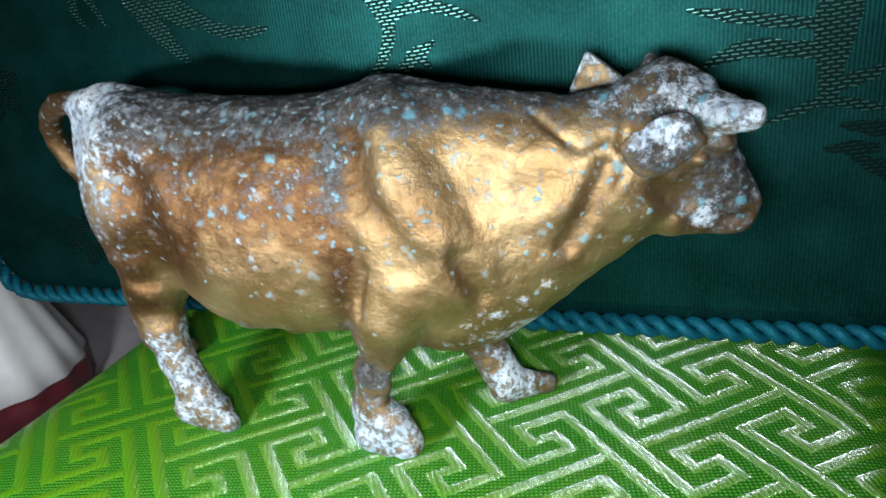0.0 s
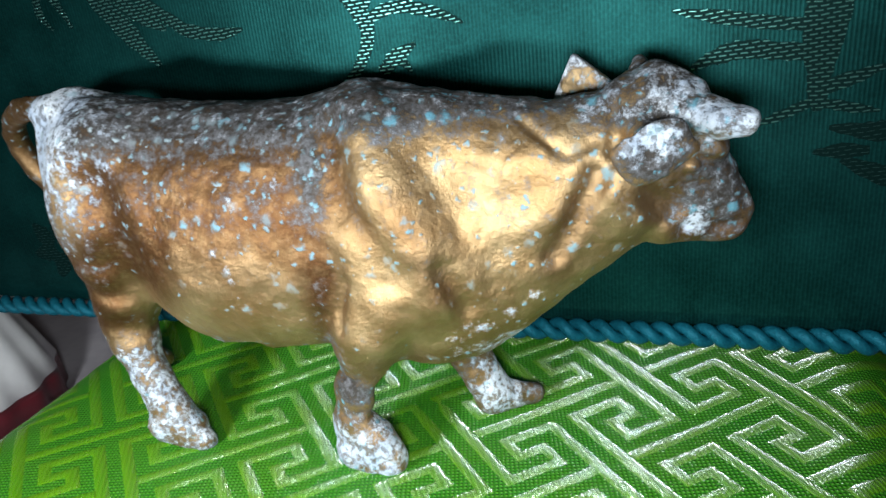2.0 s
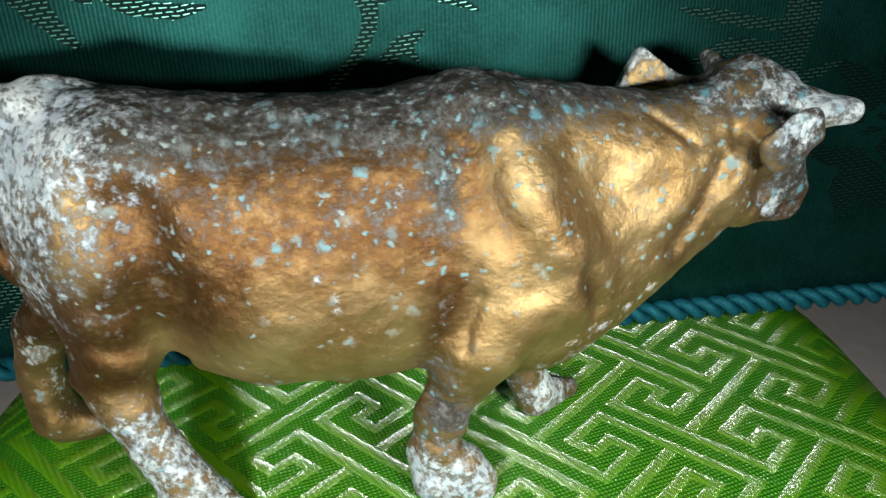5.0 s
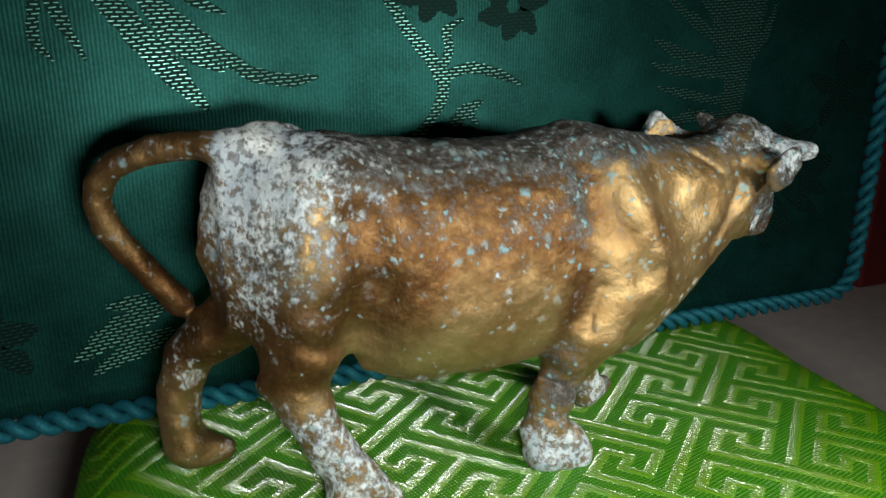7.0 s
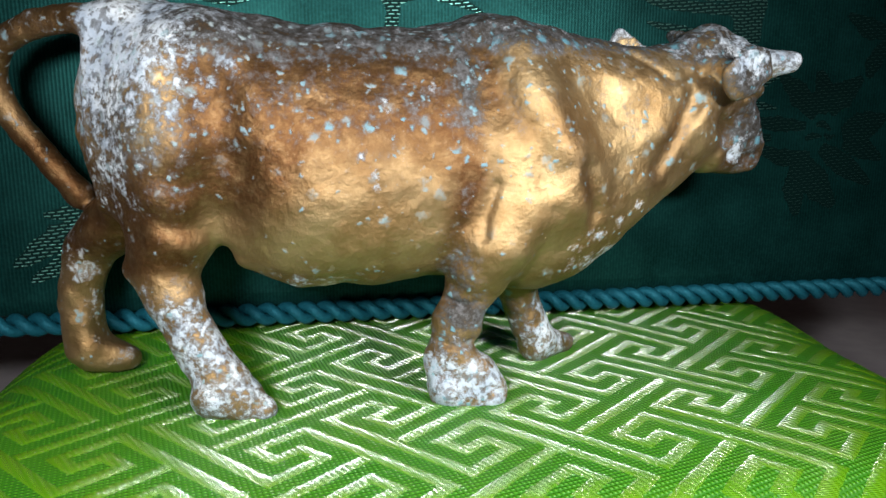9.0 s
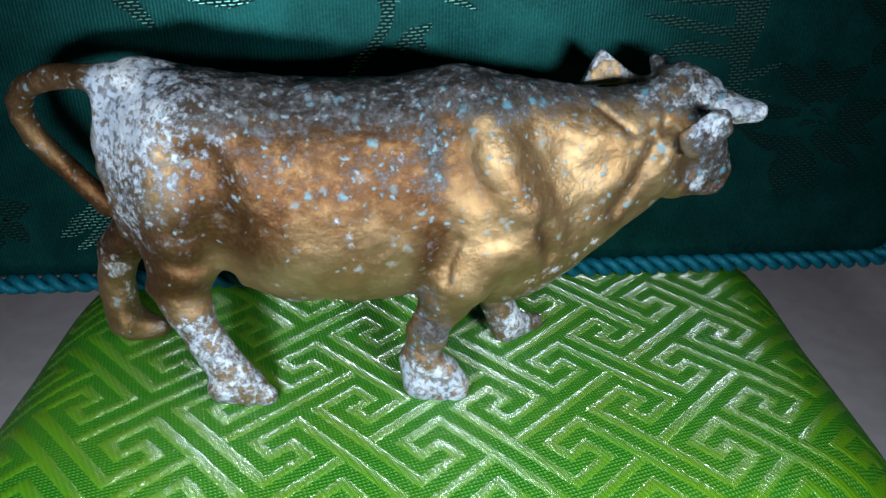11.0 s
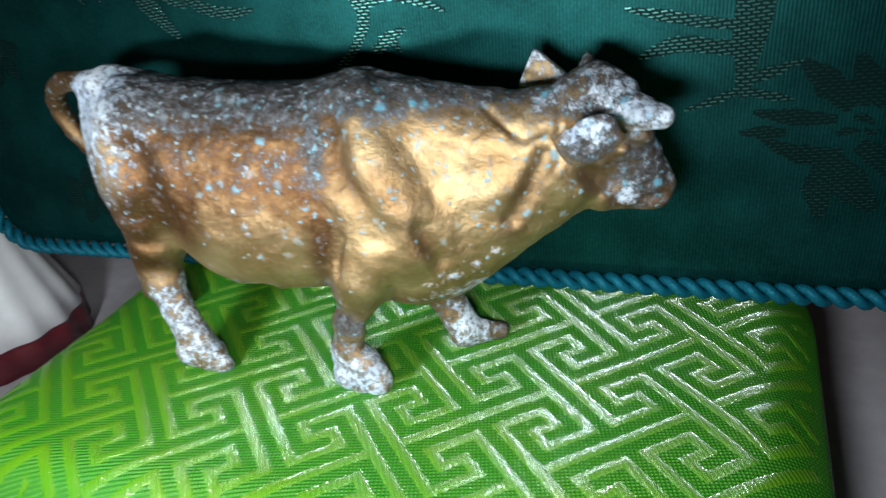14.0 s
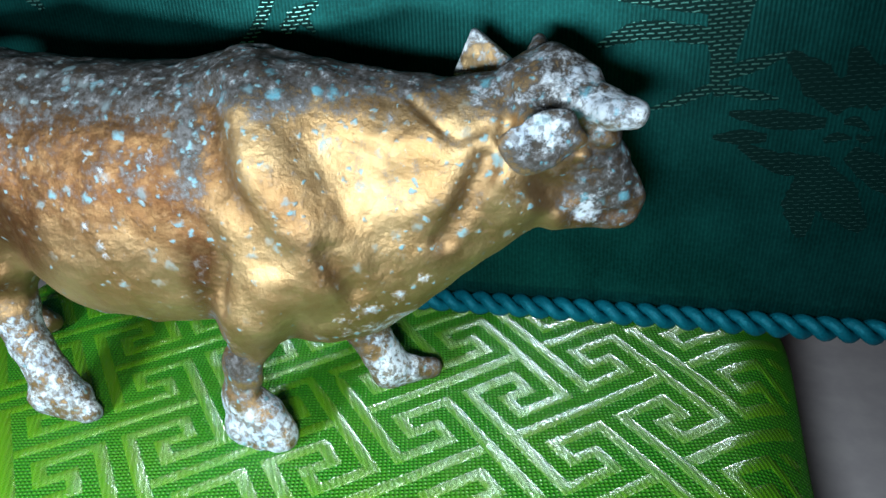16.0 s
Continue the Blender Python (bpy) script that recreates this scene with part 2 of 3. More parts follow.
M_COW = cow_material()
M_GREEN = brocade_material()
M_FRET = fret_material()
M_TEAL = teal_material("dark_teal_silk", (0.002, 0.024, 0.023), (0.010, 0.080, 0.078), 0.44, 0.12)
M_LEAF = figure_material("teal_satin_figure", (0.002, 0.018, 0.017), (0.19, 0.48, 0.44), 0.29, 0.00034)
M_LEAF_DARK = figure_material("dark_satin_figure", (0.002, 0.016, 0.015), (0.16, 0.40, 0.37), 0.34, 0.00050)
M_CORD = cord_material()
M_TABLE = paint_material("pale_lacquered_top", (0.68, 0.62, 0.68), (0.78, 0.72, 0.77), 0.4)
M_SKIRT = paint_material("white_glazed_dress", (0.78, 0.76, 0.78), (0.86, 0.84, 0.86), 0.4)
M_MAROON = paint_material("maroon_glaze", (0.085, 0.008, 0.014), (0.13, 0.014, 0.022), 0.35)
M_SKIN = paint_material("pale_pink_glaze", (0.55, 0.36, 0.30), (0.62, 0.42, 0.36), 0.4)
M_YELLOW = paint_material("yellow_glaze", (0.65, 0.38, 0.01), (0.75, 0.46, 0.02), 0.35)
M_WALL = paint_material("dim_plaster", (0.32, 0.28, 0.26), (0.38, 0.34, 0.31), 0.9)
M_RED = cloth_material("dark_red_cloth", (0.10, 0.006, 0.008), (0.16, 0.012, 0.014))

# ---- setting: room and table ----
def box_bm(x0, x1, y0, y1, z0, z1, bevel=0.0):
    bm = bmesh.new()
    bmesh.ops.create_cube(bm, size=1.0)
    bmesh.ops.scale(bm, vec=(x1 - x0, y1 - y0, z1 - z0), verts=bm.verts)
    bmesh.ops.translate(bm, vec=((x0 + x1) / 2, (y0 + y1) / 2, (z0 + z1) / 2), verts=bm.verts)
    if bevel:
        bmesh.ops.bevel(bm, geom=bm.edges[:], offset=bevel, segments=4, affect="EDGES", profile=0.6)
    return bm


tagged(part_bm("wall_north", box_bm(-0.62, 0.62, 0.48, 0.52, -0.022, 0.55), M_WALL), "plain dim plaster wall behind the table", "wall", kind="structure")
table = part_bm("tabletop", box_bm(-0.62, 0.62, -0.20, 0.478, -0.022, 0.008, 0.004), M_TABLE)
tagged(table, "smooth pale pinkish lacquered tabletop", "table", kind="structure")


# ---- green brocade cushion ----
CY, HY = 115.0, 57.0


def cushion_sides(y):
    """The two ends of the cushion at depth y."""
    return -142.0 + (y - 58.0) * 0.05, 37.4 + (y - 58.0) * 0.085


def cushion_norm(x, y):
    """1 on the outline, 0 in the middle."""
    left, right = cushion_sides(y)
    u = (x - (left + right) / 2) / ((right - left) / 2)
    v = (y - CY) / HY
    return (abs(u) ** 7 + abs(v) ** 7) ** (1 / 7)


def cushion_z(x, y):
    n = cushion_norm(x, y)
    t = max(0.0, (n - 0.80) / 0.20)
    return 29.4 - 7.5 * t ** 2.4 + 1.4 * min(1.0, max(0.0, (y - 118.0) / 22.0)) + 0.35 * noise.noise((x * 0.03, y * 0.03, 1.0))


def cushion_point(a, n):
    cu, cv = math.cos(a), math.sin(a)
    k = n / (abs(cu) ** 7 + abs(cv) ** 7) ** (1 / 7)
    y = CY + HY * k * cv
    left, right = cushion_sides(y)
    return (left + right) / 2 + (right - left) / 2 * k * cu, y


cushion = new("brocade_cushion")
tagged(cushion, "flat padded cushion in bright green brocade on the table", "cushion")
verts, faces = [], []
ring = 240
levels = [0.1, 0.25, 0.4, 0.55, 0.7, 0.78, 0.83, 0.87, 0.9, 0.93, 0.955, 0.975, 0.99, 1.0]
for n in levels:
    for k in range(ring):
        x, y = cushion_point(2 * math.pi * k / ring, n)
        verts.append(mm(x, y, cushion_z(x, y)))
for n, z in ((1.012, 18.5), (1.02, 14), (1.022, 6), (1.02, -2), (1.015, -8), (1.0, -11.95)):
    for k in range(ring):
        x, y = cushion_point(2 * math.pi * k / ring, n)
        verts.append(mm(x, y, z))
rows_n = len(levels) + 6
for i in range(rows_n - 1):
    for k in range(ring):
        a, b = i * ring + k, i * ring + (k + 1) % ring
        faces.append((b, a, a + ring, b + ring))
faces.append(tuple(range(ring)))
faces.append(tuple((rows_n - 1) * ring + k for k in range(ring - 1, -1, -1)))
link_mesh("cover", verts, faces, M_GREEN, cushion)

# the key fret: one running line a strip, and cross bars between the strips
D1, D2, ORIGIN = Vector((3.20, -3.507)), Vector((3.691, 2.995)), Vector((-55.0, 73.95))
RUN = [(-6, 0), (0, 0), (0, 2), (-1, 2), (-1, 1), (-2, 1), (-2, 3), (4, 3), (4, 1), (3, 1), (3, 2), (2, 2)]
HALF = 0.255


def fret_strip(points, verts, faces):
    """A mitred ribbon through lattice points, laid on the cushion."""
    left, right = [], []
    n = len(points)
    for i in range(n):
        p = Vector(points[i])
        d0 = (p - Vector(points[i - 1])).normalized() if i else (Vector(points[1]) - p).normalized()
        d1 = (Vector(points[i + 1]) - p).normalized() if i < n - 1 else d0
        n0, n1 = Vector((-d0.y, d0.x)), Vector((-d1.y, d1.x))
        m = (n0 + n1) / (1 + n0.dot(n1))
        left.append(p + m * HALF)
        right.append(p - m * HALF)
    cross = []
    for i in range(n - 1):
        steps = max(1, int((Vector(points[i + 1]) - Vector(points[i])).length * 3))
        for s in range(steps + (i == n - 2)):
            cross.append((left[i].lerp(left[i + 1], s / steps), right[i].lerp(right[i + 1], s / steps)))
    prev = None
    for l, r in cross:
        rows = []
        for e, h in ((l, -0.03), (l.lerp(r, 0.16), 0.10), (l.lerp(r, 0.5), 0.14), (l.lerp(r, 0.84), 0.10), (r, -0.03)):
            w = ORIGIN + D1 * e.x + D2 * e.y
            rows.append((w.x, w.y, h))
        if max(cushion_norm(x, y) for x, y, _ in rows) > 0.99:
            prev = None
            continue
        base = len(verts)
        verts.extend(mm(x, y, cushion_z(x, y) + h) for x, y, h in rows)
        if prev is not None:
            faces.extend((prev + k + 1, prev + k, base + k, base + k + 1) for k in range(4))
        prev = base


verts, faces = [], []
for k in range(-9, 16):
    line = []
    for a in range(-8, 9):
        line.extend((p + 8 * a + 4 * (k % 2), q + 4 * k) for p, q in RUN)
    fret_strip(line, verts, faces)
    for a in range(-8, 9):
        p = -3 + 8 * a + 4 * (k % 2)
        fret_strip([(p, 4 * k + HALF), (p, 4 * k + 7 - HALF)], verts, faces)
fret = link_mesh("fret", verts, faces, M_FRET, cushion, "raised satin key-fret weave")
tagged(fret, kind="stuff")

# ---- teal box standing on the back of the cushion ----
BX0, BX1, BZ0, BZ1, BY = -188.0, 79.0, 35.2, 168.0, 142.0
teal_box = new("fabric_box")
tagged(teal_box, "dark teal silk box with woven plants and corded edges", "box")


def box_outline(grow, steps=10):
    pts = []
    x0, x1, z0, z1 = BX0 - grow, BX1 + grow, BZ0 - grow, BZ1 + grow
    for end, cz_end, round_by, a0 in ((x1, z1, 8.0, 0), (x0, z1, 13.0, 90), (x0, z0, 13.0, 180), (x1, z0, 8.0, 270)):
        r = max(round_by + grow, 0.2)
        cx = end - r if a0 in (0, 270) else end + r
        cz = cz_end - r if a0 < 180 else cz_end + r
        for i in range(steps + 1):
            a = radians(a0 + 90 * i / steps)
            pts.append((cx + r * math.cos(a), cz + r * math.sin(a)))
    return pts


verts, faces = [], []
loops = ((-30, BY - 0.6), (-12, BY - 0.5), (-4, BY - 0.2), (-1.2, BY + 0.3), (-0.3, BY + 1.2), (0, BY + 2.5), (0, BY + 24), (-0.5, BY + 26), (-3, BY + 27.5), (-30, BY + 28))
cnt = len(box_outline(0))
for g, y in loops:
    verts.extend(mm(x, y, z) for x, z in box_outline(g))
for i in range(len(loops) - 1):
    for k in range(cnt):
        a, b = i * cnt + k, i * cnt + (k + 1) % cnt
        faces.append((a, b, b + cnt, a + cnt))
faces.append(tuple(range(cnt - 1, -1, -1)))
faces.append(tuple((len(loops) - 1) * cnt + k for k in range(cnt)))
link_mesh("body", verts, faces, M_TEAL, teal_box, smooth=False)

# twisted cord round the front edge
path = [Vector((x, BY - 1.0, z)) for x, z in box_outline(0.6, 14)]
path.append(path[0].copy())
fine_path, dist = [], 0.0
for a, b in zip(path, path[1:]):
    k = max(1, int((b - a).length / 0.55))
    for i in range(k):
        fine_path.append((a.lerp(b, i / k), dist + (b - a).length * i / k))
    dist += (b - a).length
turns = -round(dist / 8.4)
for s in range(2):
    strand = []
    m = len(fine_path)
    for i, (p, d) in enumerate(fine_path):
        t = (fine_path[(i + 1) % m][0] - fine_path[i - 1][0]).normalized()
        side = t.cross(Vector((0, 1, 0))).normalized()
        a = 2 * math.pi * (turns * d / dist + s / 2)
        w = 0.05 * noise.noise((d * 0.15, s * 7.0, 0.0))
        strand.append(mm(*(p + (1.32 + w) * (math.cos(a) * side + math.sin(a) * Vector((0, 1, 0))))))
    strand.append(strand[0])
    v, f = tube(strand, 0.00124, 10, False)
    link_mesh("cord_strand", v, f, M_CORD, teal_box, "twisted teal silk cord strand" if s == 0 else "")


def blade(points, widths, name, mat, lift=0.05, jag=0.0):
    """A woven leaf or stem on the box's front: a tapered ribbon through (x, z) points."""
    pts = [Vector(p) for p in points]
    dense, w = [], []
    n = len(pts)
    for i in range(n - 1):
        p0, p1, p2, p3 = pts[max(i - 1, 0)], pts[i], pts[i + 1], pts[min(i + 2, n - 1)]
        for s in range(9):
            t = s / 9
            dense.append(0.5 * (2 * p1 + (p2 - p0) * t + (2 * p0 - 5 * p1 + 4 * p2 - p3) * t * t + (3 * p1 - p0 - 3 * p2 + p3) * t ** 3))
            w.append(widths[i] * (1 - t) + widths[i + 1] * t)
    dense.append(pts[-1])
    w.append(widths[-1])
    verts, faces = [], []
    for i, p in enumerate(dense):
        d = (dense[min(i + 1, len(dense) - 1)] - dense[max(i - 1, 0)]).normalized()
        side = Vector((-d.y, d.x))
        for e in (1, -1):
            r = w[i] * (1 + jag * random.uniform(-1, 1)) * e
            q = p + side * r
            verts.append(mm(q.x, BY - 0.6 - lift, q.y))
    for i in range(len(dense) - 1):
        faces.append((2 * i, 2 * i + 1, 2 * i + 3, 2 * i + 2))
    return link_mesh(name, verts, faces, mat, teal_box, smooth=False)


def petals(shapes, mat, lift, name="woven_petal"):
    """Solid woven petals: base, middle, tip and half width."""
    for i, (p, q, r, w) in enumerate(shapes):
        blade([p, q, r], [w * 0.5, w, w * 0.22], name, mat, lift + 0.012 * (i % 5), 0.13)


def fronds(shapes, mat, lift, name):
    """Long woven leaves through any number of points, with their half width."""
    for i, (pts, w) in enumerate(shapes):
        blade(pts, [w * 0.8] + [w] * (len(pts) - 2) + [w * 0.2], name, mat, lift + 0.012 * (i % 5), 0.13)


# fern by the cow's head
blade([(23, 134), (23, 120), (23, 110), (23.5, 104), (24, 98), (23.4, 91), (23.4, 86), (23.4, 82.5), (23.6, 79.5)], [9.0, 8.6, 7.4, 5.2, 3.6, 3.0, 2.0, 1.7, 0.7], "woven_stem", M_LEAF, 0.05, 0.08)
fronds((([(23, 94), (15, 95), (6.4, 96.6), (-0.8, 98.1)], 1.2), ([(21, 101), (13.8, 101.5), (3.3, 102.2), (-3.4, 103.9)], 1.3), ([(20, 104), (10.7, 104.8), (2.7, 107), (-2.8, 109.6)], 1.5),
        ([(23, 89.4), (16.4, 90.2), (11.8, 90.8), (7.2, 90.0), (2.6, 88.0)], 1.6), ([(23.8, 81.8), (21.2, 80.6), (17.3, 78.8), (12.1, 77.0)], 0.9), ([(23, 83), (28.1, 84.8), (33.9, 87.0)], 1.3),
        ([(23, 81.2), (28.7, 80.0), (33.2, 79.2)], 1.0), ([(18, 109), (9, 114), (0, 119)], 1.6), ([(27, 104), (32, 111), (35, 119)], 1.6), ([(16, 114), (10, 121), (5, 127)], 1.5)), M_LEAF, 0.065, "woven_frond")
# open flower beside the fern
petals((((44, 77.6), (39, 82.4), (33.8, 87.0), 3.0), ((45, 78), (45.6, 83), (43.6, 88), 3.2), ((47, 78.6), (50.6, 82.4), (55.4, 86.6), 3.4), ((41.4, 75.2), (33.5, 75.6), (25.6, 76.6), 1.9), ((32.4, 72.4), (28, 72.3), (23.4, 72.2), 1.5),
        ((43.4, 68.0), (36, 67.6), (28, 70.8), 2.2), ((41, 67), (45.5, 61.5), (51, 55.6), 4.0), ((40, 66), (40, 60), (41, 53.5), 3.2), ((46, 70), (53, 65.4), (60.5, 61.2), 2.9), ((51.6, 73), (57, 75), (63, 77.4), 3.8),
        ((52, 71), (57.5, 69.6), (63, 67.2), 2.6), ((41.6, 72), (43.6, 72.8), (46, 72.6), 0.9), ((44.2, 75.4), (46, 75.6), (48.4, 74), 0.9), ((46.6, 73.2), (48, 72.4), (49.4, 73), 0.7)), M_LEAF_DARK, 0.07)
petals((((62, 97), (56, 98), (50, 101), 2.6), ((62, 98), (62, 104), (60, 110), 3.0), ((63, 97), (69, 100), (74, 104), 2.8), ((63, 95), (69, 92), (74, 90), 2.6), ((61, 95), (58, 90), (57, 86.5), 2.4)), M_LEAF_DARK, 0.07)
# stem with tendrils behind the back
blade([(-72, 119), (-65.5, 110), (-61, 105), (-58.0, 100), (-58.4, 96), (-61, 91.5), (-65, 87), (-69, 79)], [1.0, 1.3, 1.5, 1.5, 1.3, 1.1, 0.9, 0.3], "woven_stem", M_LEAF, 0.05, 0.13)
fronds((([(-58.3, 100.6), (-54, 102.4), (-49.6, 102.7), (-44, 101.4), (-38.3, 99)], 1.2), ([(-58, 103), (-56.6, 107), (-57.2, 110.6), (-53.2, 113.2)], 1.1), ([(-55.8, 90.6), (-51.9, 93.8), (-48.2, 95.8)], 1.5), ([(-54.6, 93.2), (-51.8, 93), (-49.4, 90.4)], 1.2)), M_LEAF, 0.065, "woven_tendril")
for cx, cz in ((-61, 119.5), (-41.5, 116)):
    petals([((cx + 1.5 * math.cos(a), cz + 1.5 * math.sin(a)), (cx + 5 * math.cos(a + 0.1), cz + 4.6 * math.sin(a + 0.1)), (cx + 9 * math.cos(a), cz + 7.4 * math.sin(a)), 2.5) for a in (0.2, 1.4, 2.5, 3.5, 4.5, 5.4)], M_LEAF_DARK, 0.07)
# long blades towards the tail
fronds((([(-126, 120), (-122.8, 114.8), (-117, 107), (-112.6, 101.6), (-106.8, 95)], 2.3), ([(-118, 118), (-112.8, 108.6), (-108, 105), (-103.4, 102.4)], 1.7), ([(-115, 115), (-106, 107.2), (-98.5, 102), (-91, 100.6), (-85.2, 101.2)], 1.4),
        ([(-113, 120), (-108.6, 115.6), (-102.6, 113)], 1.4), ([(-134.4, 120), (-134.6, 114), (-135.2, 108), (-132.6, 104.4)], 1.0), ([(-133, 118), (-131, 112), (-127.4, 104.4)], 1.3)), M_LEAF, 0.055, "woven_leaf")
petals((((-119, 56.4), (-127, 52.6), (-136, 46.8), 3.0), ((-117, 50.4), (-125, 48), (-133, 43.6), 2.4), ((-112, 43), (-108, 47.6), (-102.5, 52.4), 2.6), ((-121, 59), (-125.5, 57.6), (-129.5, 57.4), 1.5)), M_LEAF, 0.06, "woven_leaf")
for cx, cz, r in ((-150, 52, 9), (-167, 92, 9)):
    petals([((cx + 0.2 * r * math.cos(a), cz + 0.2 * r * math.sin(a)), (cx + 0.6 * r * math.cos(a + 0.1), cz + 0.6 * r * math.sin(a + 0.1)), (cx + r * math.cos(a), cz + r * math.sin(a)), 2.6) for a in (0.3, 1.3, 2.4, 3.4, 4.4, 5.5)], M_LEAF_DARK, 0.07)


# ---- toy cow ----
def cow_arrays(step=0.5):
    """A signed distance field of the cow on a grid, in millimetres, and its surface as quads."""
    lo = np.array([-131.0, 85.0, 27.0], dtype=np.float32)
    dims = (int(148 / step), int(44 / step), int(71 / step))
    X = (lo[0] + step * np.arange(dims[0], dtype=np.float32))[:, None, None]
    Y = (lo[1] + step * np.arange(dims[1], dtype=np.float32))[None, :, None]
    Z = (lo[2] + step * np.arange(dims[2], dtype=np.float32))[None, None, :]
    # trunk: sections along x: x, middle y, top z, under z, half width
    S = np.array([(-110.5, 109.6, 89.5, 63.5, 4.2), (-108.5, 109.4, 91.8, 62, 5.6), (-104.5, 109, 94.3, 59, 7.8), (-98, 108.3, 94.8, 57, 11.0),
                  (-90, 108, 94, 57, 12.6), (-84, 108.2, 93.5, 53.5, 14.0), (-75, 108.4, 92.6, 50, 15.8), (-66, 108.5, 92.2, 49, 16.4), (-57, 108.5, 92.5, 50, 15.6),
                  (-48, 108.3, 94, 49.5, 14.2), (-43, 108.2, 94.3, 47.5, 14.2), (-36, 108.2, 92.8, 46.5, 13.6), (-30, 108.3, 91.4, 48.5, 12.2), (-23, 108.7, 90.2, 53, 10.6),
                  (-17, 109.2, 90, 58.5, 9.4), (-12, 109.8, 90, 62.8, 8.2), (-7, 110.2, 90, 66, 7.2), (-3, 110.5, 88, 71, 4.5)], dtype=np.float32)
    xs = X[:, 0, 0]
    # smooth the section curves a little
    dense = np.arange(xs[0] - 4, xs[-1] + 4, 0.25, dtype=np.float32)
    ker = np.hanning(17)
    ker /= ker.sum()
    cy, zt, zb, hw = (np.interp(xs, dense, np.convolve(np.pad(np.interp(dense, S[:, 0], S[:, i]), 8, mode="edge"), ker, "valid")).astype(np.float32)[:, None, None] for i in (1, 2, 3, 4))
    zc, hz = (zt + zb) / 2, (zt - zb) / 2
    # fuller below than above
    low = np.clip((zc - Z) / hz, -1, 1)
    wide = hw * (1 + 0.06 * low)
    d = ((np.abs(Y - cy) / wide) ** 2.2 + (np.abs(Z - zc) / hz) ** 2.2) ** (1 / 2.2)
    F = (d - 1) * np.minimum(hw, hz) * 0.9
    ends = np.maximum(xs[:, None, None] - (-2.0), -109.4 - xs[:, None, None])
    F = np.maximum(F, ends).astype(np.float32)

    def window(pts, reach):
        a = np.min(pts, axis=0) - reach
        b = np.max(pts, axis=0) + reach
        i0 = np.clip(((a - lo) / step).astype(int), 0, np.array(dims) - 1)
        i1 = np.clip(((b - lo) / step).astype(int) + 2, 1, dims)
        return tuple(slice(int(p), int(q)) for p, q in zip(i0, i1))

    def blend(w, g, k, cut=False):
        f = F[w]
        if cut:
            h = np.clip(0.5 - 0.5 * (f + g) / k, 0, 1)
            F[w] = f * (1 - h) - g * h + k * h * (1 - h)
        else:
            h = np.clip(0.5 + 0.5 * (f - g) / k, 0, 1)
            F[w] = f * (1 - h) + g * h - k * h * (1 - h)

    def chain(pts, k=2.0, cut=False, flat=None):
        """Round cones through x, y, z, r, joined and then blended in."""
        p4 = np.array(pts, dtype=np.float32)
        w = window(p4[:, :3], float(p4[:, 3].max()) + k + 3)
        best = None
        for a, b in zip(p4, p4[1:]):
            px, py, pz = X[w[0]] - a[0], Y[:, w[1]] - a[1], Z[:, :, w[2]] - a[2]
            v = b[:3] - a[:3]
            if flat is not None:
                # thinner along the level direction (fx, fy)
                fx, fy, f = flat
                along = (px * fx + py * fy) * (f - 1)
                px, py = px + along * fx, py + along * fy
                va = (v[0] * fx + v[1] * fy) * (f - 1)
                v = v + np.array([va * fx, va * fy, 0], dtype=np.float32)
            t = np.clip((px * v[0] + py * v[1] + pz * v[2]) / max(float(v @ v), 1e-6), 0, 1)
            g = np.sqrt((px - t * v[0]) ** 2 + (py - t * v[1]) ** 2 + (pz - t * v[2]) ** 2) - (a[3] + (b[3] - a[3]) * t)
            if best is None:
                best = g
            else:
                h = np.clip(0.5 + 0.5 * (best - g) / 0.6, 0, 1)
                best = best * (1 - h) + g * h - 0.6 * h * (1 - h) * 0.5
        blend(w, best, k, cut)

    def egg(c, r, turn=(0, 0, 0), k=2.0, cut=False):
        """An ellipsoid with radii r, turned by Euler degrees."""
        c, r = np.array(c, dtype=np.float32), np.array(r, dtype=np.float32)
        w = window(np.array([c, c]), float(r.max()) + k + 2)
        m = np.array(Euler([radians(a) for a in turn]).to_matrix()).T
        px, py, pz = X[w[0]] - c[0], Y[:, w[1]] - c[1], Z[:, :, w[2]] - c[2]
        q = [(m[i, 0] * px + m[i, 1] * py + m[i, 2] * pz) / r[i] for i in range(3)]
        g = (np.sqrt(q[0] ** 2 + q[1] ** 2 + q[2] ** 2) - 1) * float(r.min())
        blend(w, g.astype(np.float32), k, cut)

    def skin_y(x, z):
        """The near surface's y over (x, z)."""
        i, k = int((x - lo[0]) / step), int((z - lo[2]) / step)
        col = F[i, :, k]
        j = int(np.argmax(col < 0))
        return lo[1] + step * j if col[j] < 0 else 108.0

    def crease(pts, r, k=1.2, sink=0.0):
        chain([(x, skin_y(x, z) - r + sink, z, r) for x, z in pts], k, True)

    def ridge(pts, r, k=3.0, sink=0.0):
        chain([(x, skin_y(x, z) + r * 0.55 + sink, z, r) for x, z in pts], k)

    # hind quarters
    egg((-104.4, 110.2, 78.5), (8.6, 5.6, 13.8), (0, 8, -16), 3.5)
    egg((-96.4, 104.8, 79), (9.2, 8.2, 13), (0, 15, -4), 4)
    egg((-98.5, 112.5, 79), (9.5, 8.5, 13), (0, 15, 0), 3)
    chain([(-97, 105, 72, 9), (-97, 105.5, 64, 7.8), (-98.6, 105, 57, 6.3), (-99.6, 104.5, 52.5, 5.2), (-98.4, 103.6, 49, 4.6)], 2.5)
